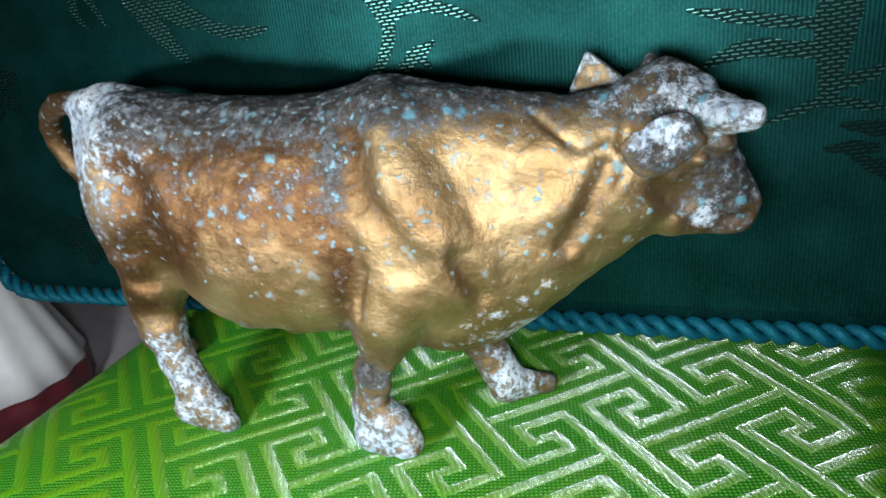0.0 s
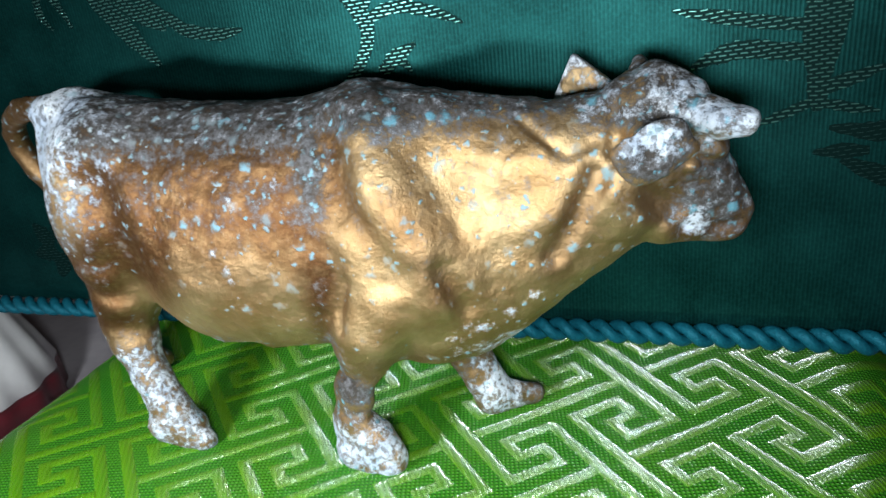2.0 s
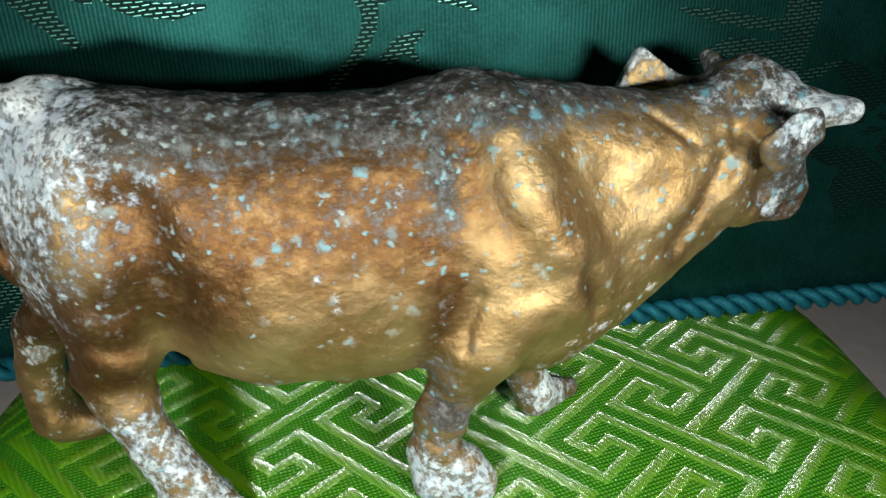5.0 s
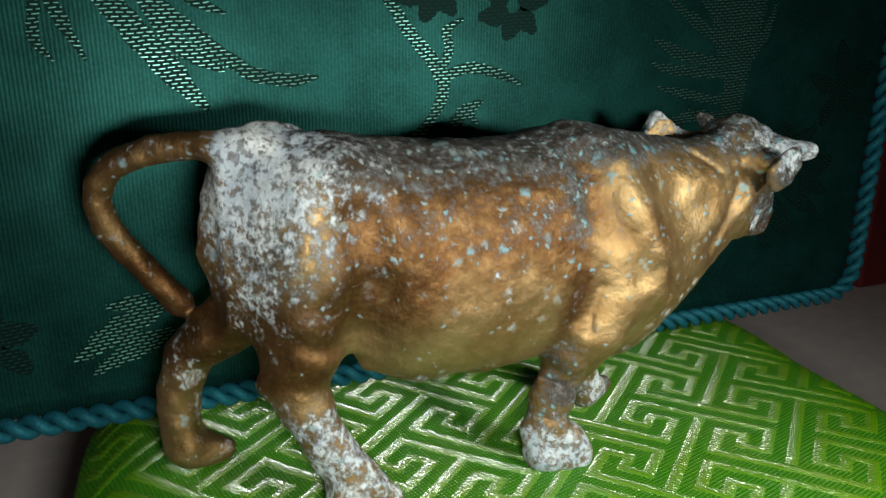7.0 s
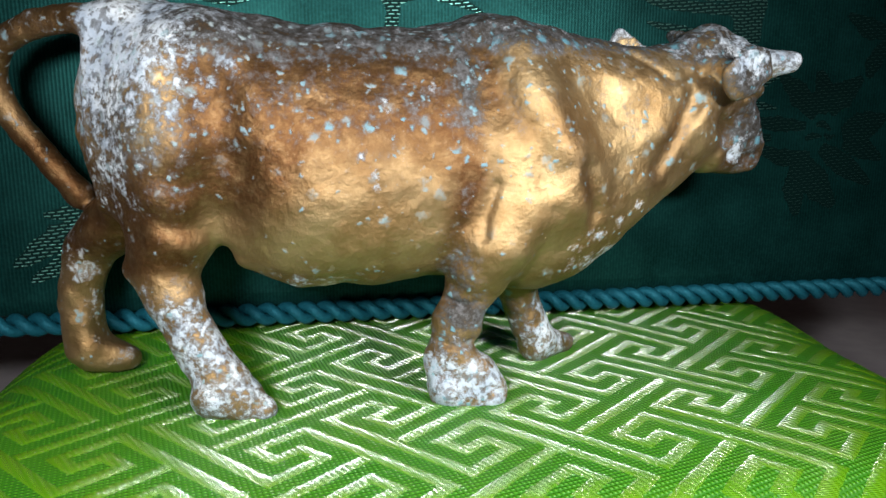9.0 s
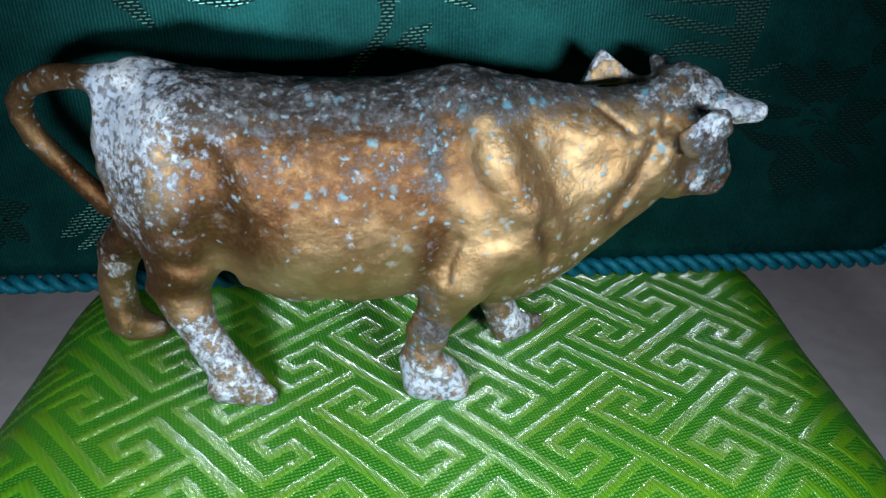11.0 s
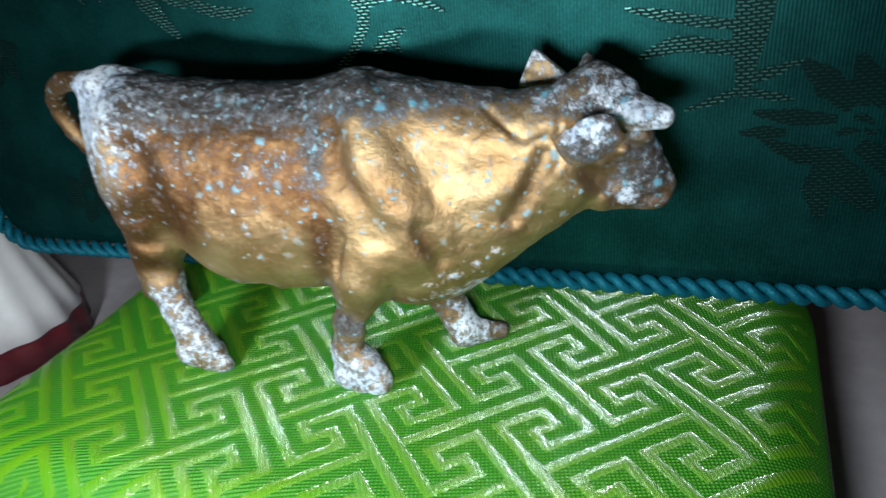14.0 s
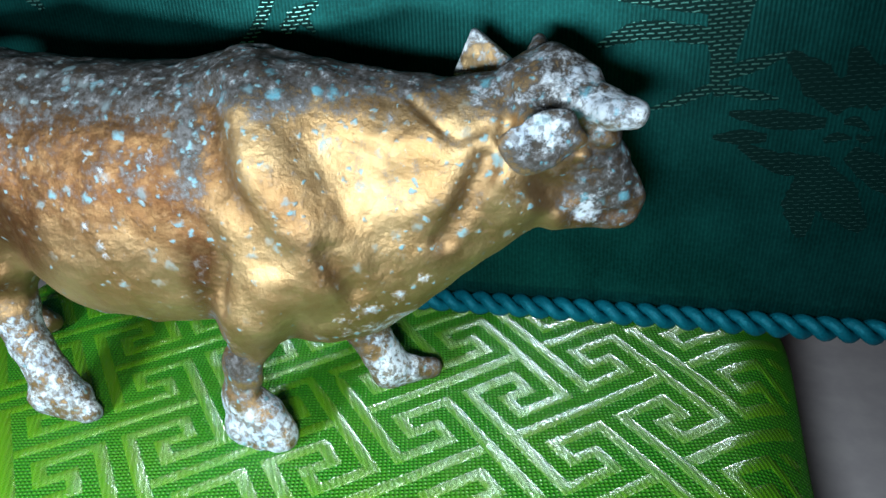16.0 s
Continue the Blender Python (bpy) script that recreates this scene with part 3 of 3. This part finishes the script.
    chain([(-99.0, 104, 50.8, 4.9), (-97.2, 102.8, 46, 4.1), (-93.8, 101.2, 39.2, 4.2), (-90.8, 100.3, 34.8, 4.5)], 1.4, False, (0.5, 0.866, 1.15))
    chain([(-99.8, 104.6, 55, 4), (-103.6, 105, 53.2, 2.2)], 2.0)
    chain([(-91.6, 100.3, 33.2, 4.4), (-88, 99.8, 32.0, 3.8), (-84.6, 99.0, 30.6, 2.2)], 1.0)
    chain([(-99.5, 112, 71, 8), (-105.5, 116.5, 62.5, 6.0), (-110.5, 118.5, 58.5, 5.2), (-115.4, 120.5, 54, 4.2), (-117.7, 121.6, 47, 3.7), (-118, 122, 41, 3.7), (-117.5, 122, 36, 4.0)], 2.5)
    chain([(-117, 122, 34.4, 4.2), (-110.5, 122.2, 32.8, 2.4)], 1.5)
    # fore quarters
    egg((-41, 100.5, 71), (8.5, 8.5, 13), (0, -18, 0), 4)
    chain([(-43, 101, 66, 8.5), (-46.5, 99.3, 58, 6.6), (-49.2, 99.6, 52.5, 4.4), (-50.4, 99.7, 49, 2.6)], 2.0)
    chain([(-49.4, 99.6, 51, 5.2), (-51.0, 99.7, 47, 3.9), (-52.2, 99.7, 43.2, 4.4), (-53.0, 99.7, 40, 3.5), (-53.2, 99.6, 37.2, 4.6), (-53.2, 99.6, 35.6, 4.6), (-53.0, 99.6, 33.8, 4.2)], 1.0, False, (0.5, 0.866, 1.75))
    chain([(-52.8, 99.8, 31.8, 4.1), (-50, 99.2, 31.6, 3.8), (-46.4, 98.2, 30.4, 2.4)], 0.5)
    chain([(-52.0, 99.5, 38.5, 2.4), (-49.0, 98.8, 34.8, 3.3), (-46.0, 98.2, 31.6, 2.6)], 1.2)
    crease([(-47.2, 33), (-44.6, 31)], 0.5, 0.4, 0.3)
    crease([(-54.4, 47.6), (-51.4, 46.8), (-48.6, 47.8)], 0.6, 0.6, 0.3)
    crease([(-55.2, 40.4), (-52.6, 39.8), (-50.2, 40.6)], 0.6, 0.6, 0.3)
    chain([(-41, 113, 62, 9), (-38.5, 115, 50, 5.6), (-36.2, 116.2, 42.5, 3.7), (-33.8, 117, 37, 3.6), (-31.8, 117.4, 33.6, 3.7)], 2.0)
    chain([(-32.4, 117.4, 32.4, 3.3), (-28.6, 119.2, 32.2, 2.9), (-25.2, 121.0, 31.4, 1.9)], 0.8)
    # tail, curling to the far hock
    bends = [(-103, 108.3, 91.0, 4.2), (-108, 108.9, 92.0, 3.0), (-114, 110.8, 92.4, 2.5), (-119.8, 113.4, 91.4, 2.3), (-124.6, 116.0, 88.4, 2.2), (-127.0, 118.0, 84, 2.1), (-126.2, 119.4, 79, 2.1),
             (-123.4, 120.4, 73.5, 2.1), (-119.4, 120.8, 68, 2.2), (-116.2, 121.4, 63.4, 2.6)]
    knots = np.array([bends[0]] + bends + [bends[-1]])
    curve = []
    for a, b, c, e in zip(knots, knots[1:], knots[2:], knots[3:]):
        for t in (0.0, 0.25, 0.5, 0.75):
            curve.append(tuple(0.5 * (2 * b + (c - a) * t + (2 * a - 5 * b + 4 * c - e) * t * t + (3 * b - a - 3 * c + e) * t ** 3)))
    chain(curve + [bends[-1]], 1.2)
    # neck and head, turned away from the near side
    chain([(-22, 108.8, 78, 10.5), (-12, 109.8, 79, 9.0), (-5, 110.4, 83, 7.6)], 3)
    egg((-3.5, 110.4, 84.5), (8.2, 6.8, 8.0), (0, 35, 24), 2.0)
    chain([(-2, 110.6, 82.5, 6.8), (3.4, 113, 76.5, 5.5), (6.2, 114.4, 72.6, 5.0)], 1.8)
    chain([(-9, 109.2, 75.5, 6.3), (-2, 111, 71.4, 4.6), (4.6, 113.6, 69.6, 3.7)], 2.0)
    egg((6.2, 114.2, 71.2), (4.8, 5.2, 4.9), (0, 45, 24), 0.8)
    chain([(-5.0, 113.5, 89.6, 3.6), (-2.6, 112, 91.4, 3.0), (0.8, 109.5, 88.6, 3.2)], 1.6)
    chain([(0.8, 107.5, 87.8, 3.2), (5.2, 104.4, 87.2, 2.8), (8.2, 102.4, 87.4, 2.2)], 1.0)
    chain([(-4.5, 114.5, 90.4, 2.6), (-5.4, 117.5, 92.0, 1.7), (-5.6, 120, 93.0, 1.1)], 0.8)
    egg((2.4, 110.2, 83.2), (4.0, 4.6, 3.4), (0, 30, 24), 1.2)
    egg((3.4, 106.6, 83.4), (3.0, 2.0, 1.7), (0, 30, 24), 0.8)
    egg((9.3, 112.0, 72.6), (1.5, 1.8, 1.3), (0, 30, 24), 0.5)
    egg((6.0, 112.8, 68.0), (3.3, 3.4, 1.7), (0, -8, 24), 0.6)
    egg((1.6, 105.5, 80.8), (1.6, 1.3, 1.3), (0, 0, 0), 0.5)
    # flat planes of the face: front, near cheek, muzzle end and jaw
    w = (slice(int((-3.0 - lo[0]) / step), dims[0]), slice(0, dims[1]), slice(int((60.0 - lo[2]) / step), int((82.0 - lo[2]) / step)))
    for p, n in (((7.4, 112, 80), (0.81, 0.37, 0.447)), ((4.0, 107.9, 73), (0.40, -0.90, -0.10)), ((11.0, 113, 70.6), (0.86, 0.39, -0.33)), ((6.0, 112, 66.4), (0.16, 0.07, -0.98))):
        g = (X[w[0]] - p[0]) * n[0] + (Y[:, w[1]] - p[1]) * n[1] + (Z[:, :, w[2]] - p[2]) * n[2]
        fade = np.clip((X[w[0]] + 3.0) / 4.0, 0, 1) * np.clip((82.0 - Z[:, :, w[2]]) / 4.0, 0, 1)
        g = g - 6.0 * (1 - fade)
        f = F[w]
        h = np.clip(0.5 - 0.5 * (f - g) / 0.7, 0, 1)
        F[w] = f * (1 - h) + g * h + 0.7 * h * (1 - h)
    crease([(-8.6, 90.0), (-8.2, 86), (-8.4, 82.2), (-6.4, 79.6)], 1.0, 0.9, 0.6)
    # near ear: a cupped disc; far ear: a pointed one
    chain([(-4.5, 105.5, 86, 2.4), (-3.6, 100.5, 85.8, 1.9)], 1.0)
    egg((-3.0, 97.6, 85.4), (5.2, 1.9, 4.3), (12, 0, 18), 0.8)
    egg((-2.4, 95.2, 85.7), (3.7, 1.3, 2.9), (12, 0, 18), 1.0, True)
    chain([(-7, 115, 88.2, 2.2), (-10.5, 120, 88.6, 1.6)], 1.0)
    w = window(np.array([(-20.0, 118.0, 85.0), (-6.0, 127.0, 97.0)]), 2.0)
    px, py, pz = X[w[0]], Y[:, w[1]] - 122.0 + 0.25 * (X[w[0]] + 14.0), Z[:, :, w[2]]
    tips = ((-18.3, 87.9), (-9.2, 88.9), (-15.6, 93.6))
    g = np.abs(py + 0.10 * ((px + 14.4) ** 2 + (pz - 90) ** 2) * 0.12) - 0.55 + 0 * px
    for (ax, az), (bx, bz) in zip(tips, tips[1:] + tips[:1]):
        l = math.hypot(bx - ax, bz - az)
        g = np.maximum(g, ((px - ax) * (bz - az) - (pz - az) * (bx - ax)) / l + 0 * py)
    blend(w, (g - 0.7).astype(np.float32), 0.6)
    chain([(-8.5, 101.5, 90.6, 1.2), (-4, 99.5, 91.3, 1.3), (1.5, 100.5, 89.8, 1.0)], 1.0, True)
    # brow, cheek and forehead hollows
    chain([(2.8, 106.4, 84.6, 1.2), (5.0, 108.6, 83.4, 0.9), (6.0, 111.5, 82.4, 0.8)], 0.6)
    chain([(2.6, 106.6, 81.9, 0.8), (5.0, 108.4, 81.2, 0.7)], 0.5)
    crease([(3.0, 84.2), (5.2, 83.4)], 0.7, 0.5, 0.3)
    ridge([(-8.8, 78), (-7, 74)], 3.0, 3.0, 0.9)
    crease([(-3.0, 76.5), (0.5, 73.5)], 1.4, 1.6, 0.4)
    # muzzle: mouth line and nostril
    crease([(1.5, 70.8), (5, 70.0), (9, 70.2)], 0.8, 0.5, 0.25)
    crease([(9.2, 74.2), (10, 73.4)], 0.8, 0.4, 0.5)
    # muscles and folds of the near side
    ridge([(-43.5, 87), (-40.5, 79), (-36.5, 72), (-34, 66)], 4.6, 5.0, 1.3)
    ridge([(-42, 62), (-45, 57), (-47, 53)], 3.4, 4.0, 1.0)
    ridge([(-95, 85), (-90, 87.5)], 4.0, 5.0, 1.2)
    ridge([(-97, 77), (-94, 75)], 5.0, 5.0, 1.6)
    ridge([(-98, 65.6), (-94.6, 64.6)], 3.0, 2.2, 0.35)
    ridge([(-98.6, 59.2), (-95.8, 58.6)], 2.6, 2.0, 0.3)
    ridge([(-87.5, 84), (-84.5, 76)], 3.4, 5.0, 1.6)
    crease([(-49, 90), (-48, 85), (-46, 79), (-42, 74.5), (-38.5, 69)], 2.6, 3.4, 0.55)
    crease([(-47.5, 67), (-49.2, 62), (-49.4, 59)], 0.8, 0.9, 0.1)
    crease([(-90, 82), (-88.5, 75), (-88.5, 68), (-90, 62)], 3.2, 5.0, 0.35)
    crease([(-22, 89), (-18, 86), (-14.5, 83.6), (-11, 85.4)], 0.55, 0.6, 0.2)
    crease([(-10.5, 81), (-13, 75), (-16.5, 69)], 1.6, 1.6, 0.75)
    crease([(-28, 81), (-24, 78), (-20, 79)], 2.4, 4.0, -0.1)
    crease([(-31, 69), (-29, 62)], 1.4, 2.4, 0.1)
    # udder line and underside
    egg((-80, 107, 55.2), (8, 7, 4.5), (0, 18, 0), 2.5)
    chain([(-86, 105, 55, 1.8), (-78, 104.5, 51.6, 1.8), (-73, 104.5, 51.4, 0.8)], 2.2)
    # flat soles
    F[:] = np.maximum(F, 29.15 - Z)

    # casting roughness: two smooth random lattices
    rng = np.random.default_rng(4)
    crust = (1 + 1.6 * np.clip((X + 14) / 8, 0, 1) + 1.0 * np.clip((50 - Z) / 10, 0, 1) + 0.8 * np.clip((Z - 86) / 6, 0, 1) + 0.9 * np.clip((-98 - X) / 8, 0, 1)).astype(np.float32)
    crust = crust * (1 - 0.75 * np.clip((Y - 117) / 2, 0, 1) * np.clip((Z - 84) / 2, 0, 1)).astype(np.float32)
    for cell, amp in ((6.0, 0.20), (2.4, 0.13)):
        shape = [int(n * step / cell) + 3 for n in dims]
        lat = rng.uniform(-1, 1, shape).astype(np.float32)
        for ax in range(3):
            t = np.arange(dims[ax]) * step / cell
            i = t.astype(int)
            f = (t - i).astype(np.float32)
            f = f * f * (3 - 2 * f)
            f = f.reshape([-1 if a == ax else 1 for a in range(3)])
            lat = np.take(lat, i, axis=ax) * (1 - f) + np.take(lat, i + 1, axis=ax) * f
        F += amp * lat * crust

    # surface nets
    inside = F < 0
    nx, ny, nz = dims
    acc = np.zeros((nx - 1, ny - 1, nz - 1, 3), dtype=np.float32)
    cnt = np.zeros((nx - 1, ny - 1, nz - 1), dtype=np.float32)
    corners = [(a, b, c) for a in (0, 1) for b in (0, 1) for c in (0, 1)]

    def at(g, c):
        return g[c[0]:nx - 1 + c[0], c[1]:ny - 1 + c[1], c[2]:nz - 1 + c[2]]

    for a in corners:
        for ax in range(3):
            if a[ax]:
                continue
            b = tuple(1 if i == ax else a[i] for i in range(3))
            fa, fb = at(F, a), at(F, b)
            cr = at(inside, a) != at(inside, b)
            t = np.where(cr, fa / np.where(cr, fa - fb, 1), 0)
            for i in range(3):
                acc[..., i] += np.where(cr, a[i] + (t if i == ax else 0), 0)
            cnt += cr
    live = cnt > 0
    ids = np.full(live.shape, -1, dtype=np.int64)
    ids[live] = np.arange(int(live.sum()))
    cells = np.argwhere(live)
    pos = lo + step * (cells + acc[live] / cnt[live][:, None])
    quads = []
    for ax in range(3):
        o1, o2 = [i for i in range(3) if i != ax]
        sl_a = [slice(1, n - 1) for n in dims]
        sl_a[ax] = slice(0, dims[ax] - 1)
        sl_b = list(sl_a)
        sl_b[ax] = slice(1, dims[ax])
        ia, ib = inside[tuple(sl_a)], inside[tuple(sl_b)]
        e = np.argwhere(ia != ib)
        flip = ia[ia != ib]
        e = e + np.array([0 if i == ax else 1 for i in range(3)])
        def cell(da, db):
            q = e.copy()
            q[:, o1] -= da
            q[:, o2] -= db
            return ids[q[:, 0], q[:, 1], q[:, 2]]
        q = np.stack([cell(0, 0), cell(1, 0), cell(1, 1), cell(0, 1)], axis=1)
        if ax == 1:
            flip = ~flip
        q[~flip] = q[~flip][:, ::-1]
        quads.append(q)
    return pos, np.concatenate(quads)


def ramp(v, a, b):
    t = np.clip((v - a) / (b - a), 0, 1)
    return t * t * (3 - 2 * t)


def spot(p, c, r):
    """1 in the middle of an ellipsoid, falling to 0 at its rim."""
    return np.clip(1.25 - np.sqrt((((p - np.array(c)) / np.array(r)) ** 2).sum(axis=1)), 0, 1)


# x, z and radius of the larger flecks of oxide on the near flank
FLECKS = ((-66.2, 69, 1.3), (-66, 67, 1.0), (-65.6, 64, 0.7), (-64, 79, 1.7), (-57, 83, 1.6), (-71, 88.6, 1.3), (-71, 70, 1.2), (-68, 72, 1.1), (-62, 72, 1.1), (-86, 85, 1.7), (-84, 81, 1.5), (-95, 78, 1.9))


def build_cow():
    pos, quads = cow_arrays()
    ob = link_mesh("toy_cow", [mm(*p) for p in pos.tolist()], quads.tolist(), M_COW)
    x, y, z = pos.T
    tail = np.maximum(ramp(x, -115, -118) * ramp(z, 56, 62), ramp(x, -108, -112) * ramp(z, 88, 90))
    wear = np.zeros(len(pos))
    for w in (1.0 * spot(pos, (-106, 103, 89), (22, 24, 20)), 0.66 * spot(pos, (-107, 101, 72), (9, 13, 18)), 0.62 * spot(pos, (-96, 104, 93), (16, 16, 6)), 0.34 * ramp(z, 82, 93),
              0.70 * ramp(z, 56, 45) * (x < -80) * (y < 112) * (x > -110), 0.82 * ramp(z, 43, 36) * (x > -62) * (y < 108), 0.40 * ramp(z, 50, 38) * (x > -62),
              0.5 * spot(pos, (-116, 119, 58), (9, 8, 8)), 0.98 * spot(pos, (7, 103, 87.6), (10, 8, 6)), 0.74 * spot(pos, (1, 109, 90), (10, 10, 6)), 0.6 * spot(pos, (-6, 112, 91), (9, 9, 5)), 0.42 * spot(pos, (7, 109, 75), (9, 9, 10)), 0.95 * spot(pos, (-3, 95, 86.8), (6.5, 5, 4.4)), 1.0 * spot(pos, (2.5, 108.5, 71), (4.0, 4, 3.6)),
              0.50 * ramp(z, 84, 89) * ramp(x, -22, -12), 0.7 * spot(pos, (-27, 104, 53), (14, 9, 5)), 0.6 * spot(pos, (-33, 98, 56), (3, 8, 1.8)), 0.66 * spot(pos, (-28.5, 99, 57.8), (4, 8, 2.4)), 0.64 * spot(pos, (-24, 100, 60), (3.4, 8, 2.2)), 0.58 * spot(pos, (-20, 101, 62.6), (3, 8, 1.8)), 0.85 * ramp(np.hypot(x + 14.2, (z - 89.8) * 1.3), 2.4, 4.2) * (y > 118.5) * (z > 86) * (x < -8.5), 0.5 * spot(pos, (-76, 103, 50.5), (15, 10, 4)), 0.62 * spot(pos, (-116, 118, 52), (7, 6, 6)), 0.55 * spot(pos, (-114.5, 119, 44), (3, 7, 8)), 0.5 * spot(pos, (-110, 121, 33), (5, 6, 5)),
              1.0 * spot(pos, (-30, 116, 36), (9, 8, 10))):
        wear = np.maximum(wear, w)
    # larger single flecks on the near flank
    for fx, fz, fr in FLECKS:
        wear = np.maximum(wear, 0.62 * spot(pos, (fx, 95, fz), (fr, 14, fr * 1.2)) * (y < 106))
    wear *= 1 - 0.75 * tail
    # grey deposits along the folds of the near side, and brown shading painted there
    lines = ([(-93, 86), (-90, 82), (-88.5, 75), (-88.5, 68)], [(-49, 90), (-47, 82), (-43, 75.5)], [(-38, 80), (-35, 73), (-32, 66)], [(-10.5, 81), (-13, 75), (-17, 67)], [(-104, 78), (-102, 66), (-104, 56)], [(-51, 68), (-53.5, 60), (-55, 50)])
    deposit_shade = np.zeros(len(pos))
    for line in lines:
        for (ax, az), (bx, bz) in zip(line, line[1:]):
            t = np.clip(((x - ax) * (bx - ax) + (z - az) * (bz - az)) / ((bx - ax) ** 2 + (bz - az) ** 2), 0, 1)
            d2 = (x - ax - t * (bx - ax)) ** 2 + (z - az - t * (bz - az)) ** 2
            deposit_shade = np.maximum(deposit_shade, np.exp(-d2 / 5.5))
    lead = np.zeros(len(pos))
    for w in (0.85 * ramp(z, 79, 92) * ramp(x, -44, -54), 0.85 * ramp(z, 83, 92) * ramp(x, -2, -10) * (1 - 0.55 * spot(pos, (-86, 98, 85), (9, 9, 5))), 0.24 * deposit_shade * (y < 108), 0.8 * spot(pos, (6, 110, 77), (11, 11, 13)), 0.9 * spot(pos, (-3, 96, 84.5), (8, 5, 6)), 0.80 * ramp(x, -10, -3) * ramp(z, 83, 87), 0.66 * ramp(z, 84, 88) * ramp(x, -22, -10),
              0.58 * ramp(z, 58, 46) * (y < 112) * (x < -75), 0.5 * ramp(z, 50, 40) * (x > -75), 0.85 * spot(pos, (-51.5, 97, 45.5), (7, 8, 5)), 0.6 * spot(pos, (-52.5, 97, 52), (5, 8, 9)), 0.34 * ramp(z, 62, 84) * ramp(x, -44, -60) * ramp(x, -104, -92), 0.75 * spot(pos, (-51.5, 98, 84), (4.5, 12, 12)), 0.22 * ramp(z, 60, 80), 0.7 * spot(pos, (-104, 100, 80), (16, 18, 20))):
        lead = np.maximum(lead, w)
    lead *= (1 - 0.7 * tail) * (1 - 0.8 * spot(pos, (-14, 122, 90), (5, 5, 3.4)))
    blue = np.clip(0.7 * ramp(x, -62, -40) * ramp(z, 58, 74) + 0.9 * spot(pos, (-26, 103, 57), (15, 10, 7)) + 0.5 * ramp(z, 60, 45) + 0.45 * ramp(x, -90, -70), 0, 1)
    # brown tarnish of flank, face and tail, with fold shading painted in
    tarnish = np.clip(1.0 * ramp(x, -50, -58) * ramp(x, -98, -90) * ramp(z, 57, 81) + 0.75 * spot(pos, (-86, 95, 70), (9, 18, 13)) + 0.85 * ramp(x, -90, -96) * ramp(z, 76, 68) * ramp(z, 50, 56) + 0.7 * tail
                      # the ramp on z makes it browner towards the underside, below 58
                      + 0.8 * spot(pos, (-51, 96, 76), (5, 14, 18)) + 0.7 * spot(pos, (2, 108, 78), (9, 9, 9)) + 0.9 * spot(pos, (7, 112, 70), (8, 8, 6)) + 0.35 * ramp(z, 58, 50) + 0.5 * deposit_shade * (y < 108) + 0.10, 0, 1)
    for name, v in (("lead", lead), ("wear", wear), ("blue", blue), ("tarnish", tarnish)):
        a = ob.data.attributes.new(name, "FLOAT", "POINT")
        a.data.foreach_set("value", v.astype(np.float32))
    tagged(ob, "small cast-metal cow with worn gold paint and grey-white oxide", "toy cow")
    return ob


build_cow()


# ---- doll beside the box, on the table ----
def build_doll():
    """A glazed figure in a wide pleated white dress with a maroon hem: one plain mesh."""
    cx, cy = -219.0, 148.5
    rings = [(0.0, 29.0, 1), (0.5, 31.2, 1), (9, 30.4, 1), (11.0, 29.8, 1), (11.1, 30.4, 0), (21, 26.8, 0), (33, 22.0, 0), (45, 18.0, 0), (54, 17.0, 0), (61.8, 17.6, 0), (62, 18.0, 1), (73, 18.2, 1), (73.2, 18.8, 0),
             (81, 19.5, 0), (86, 15, 0), (87, 11, 2), (90, 15.5, 2), (96, 19.5, 2), (104.8, 20, 2), (105, 21.4, 3), (114, 21, 3), (125, 17, 3), (132, 10, 3), (136, 1.0, 3)]
    seg = 96
    verts, faces, mats = [], [], []
    for z, r, m in rings:
        for k in range(seg):
            a = 2 * math.pi * k / seg
            pleat = 1 + (0.024 * math.sin(14 * a + 0.6 * math.sin(3 * a)) * max(0, min(1, (60 - z) / 50)) if z < 60 else 0)
            verts.append(mm(cx + r * pleat * math.cos(a), cy + r * pleat * math.sin(a), z - 12))
    for i in range(len(rings) - 1):
        for k in range(seg):
            a, b = i * seg + k, i * seg + (k + 1) % seg
            faces.append((a, b, b + seg, a + seg))
            mats.append(rings[i][2])
    faces.append(tuple(range(seg - 1, -1, -1)))
    mats.append(1)
    # arms folded over the waist
    for pts in ([(-14, -11, 82), (-10, -19, 73), (-2, -22, 68), (5, -21, 67)], [(17, -9, 82), (16, -17, 74), (9, -21, 69), (3, -22, 68)]):
        v, f = tube([mm(cx + a, cy + b, c - 12) for a, b, c in pts], [0.0055, 0.0058, 0.0052, 0.0036][:len(pts)], 12)
        o = len(verts)
        verts.extend(v)
        faces.extend(tuple(i + o for i in q) for q in f)
        mats.extend([0] * (len(f) - 14) + [2] * 14)
    ob = link_mesh("doll", verts, faces, [M_SKIRT, M_MAROON, M_SKIN, M_YELLOW], face_mats=mats)
    tagged(ob, "glazed doll in pleated white dress with maroon hem", "doll")


build_doll()

# ---- dark red box behind, past the end of the teal box ----
red_box = new("storage_box")
tagged(red_box, "dark red cloth-covered box standing on the table", "box")
part_bm("body", box_bm(0.215, 0.33, 0.236, 0.31, 0.008, 0.132, 0.002), M_RED, red_box)
part_bm("lid", box_bm(0.2135, 0.3315, 0.2345, 0.3115, 0.133, 0.170, 0.002), M_RED, red_box)
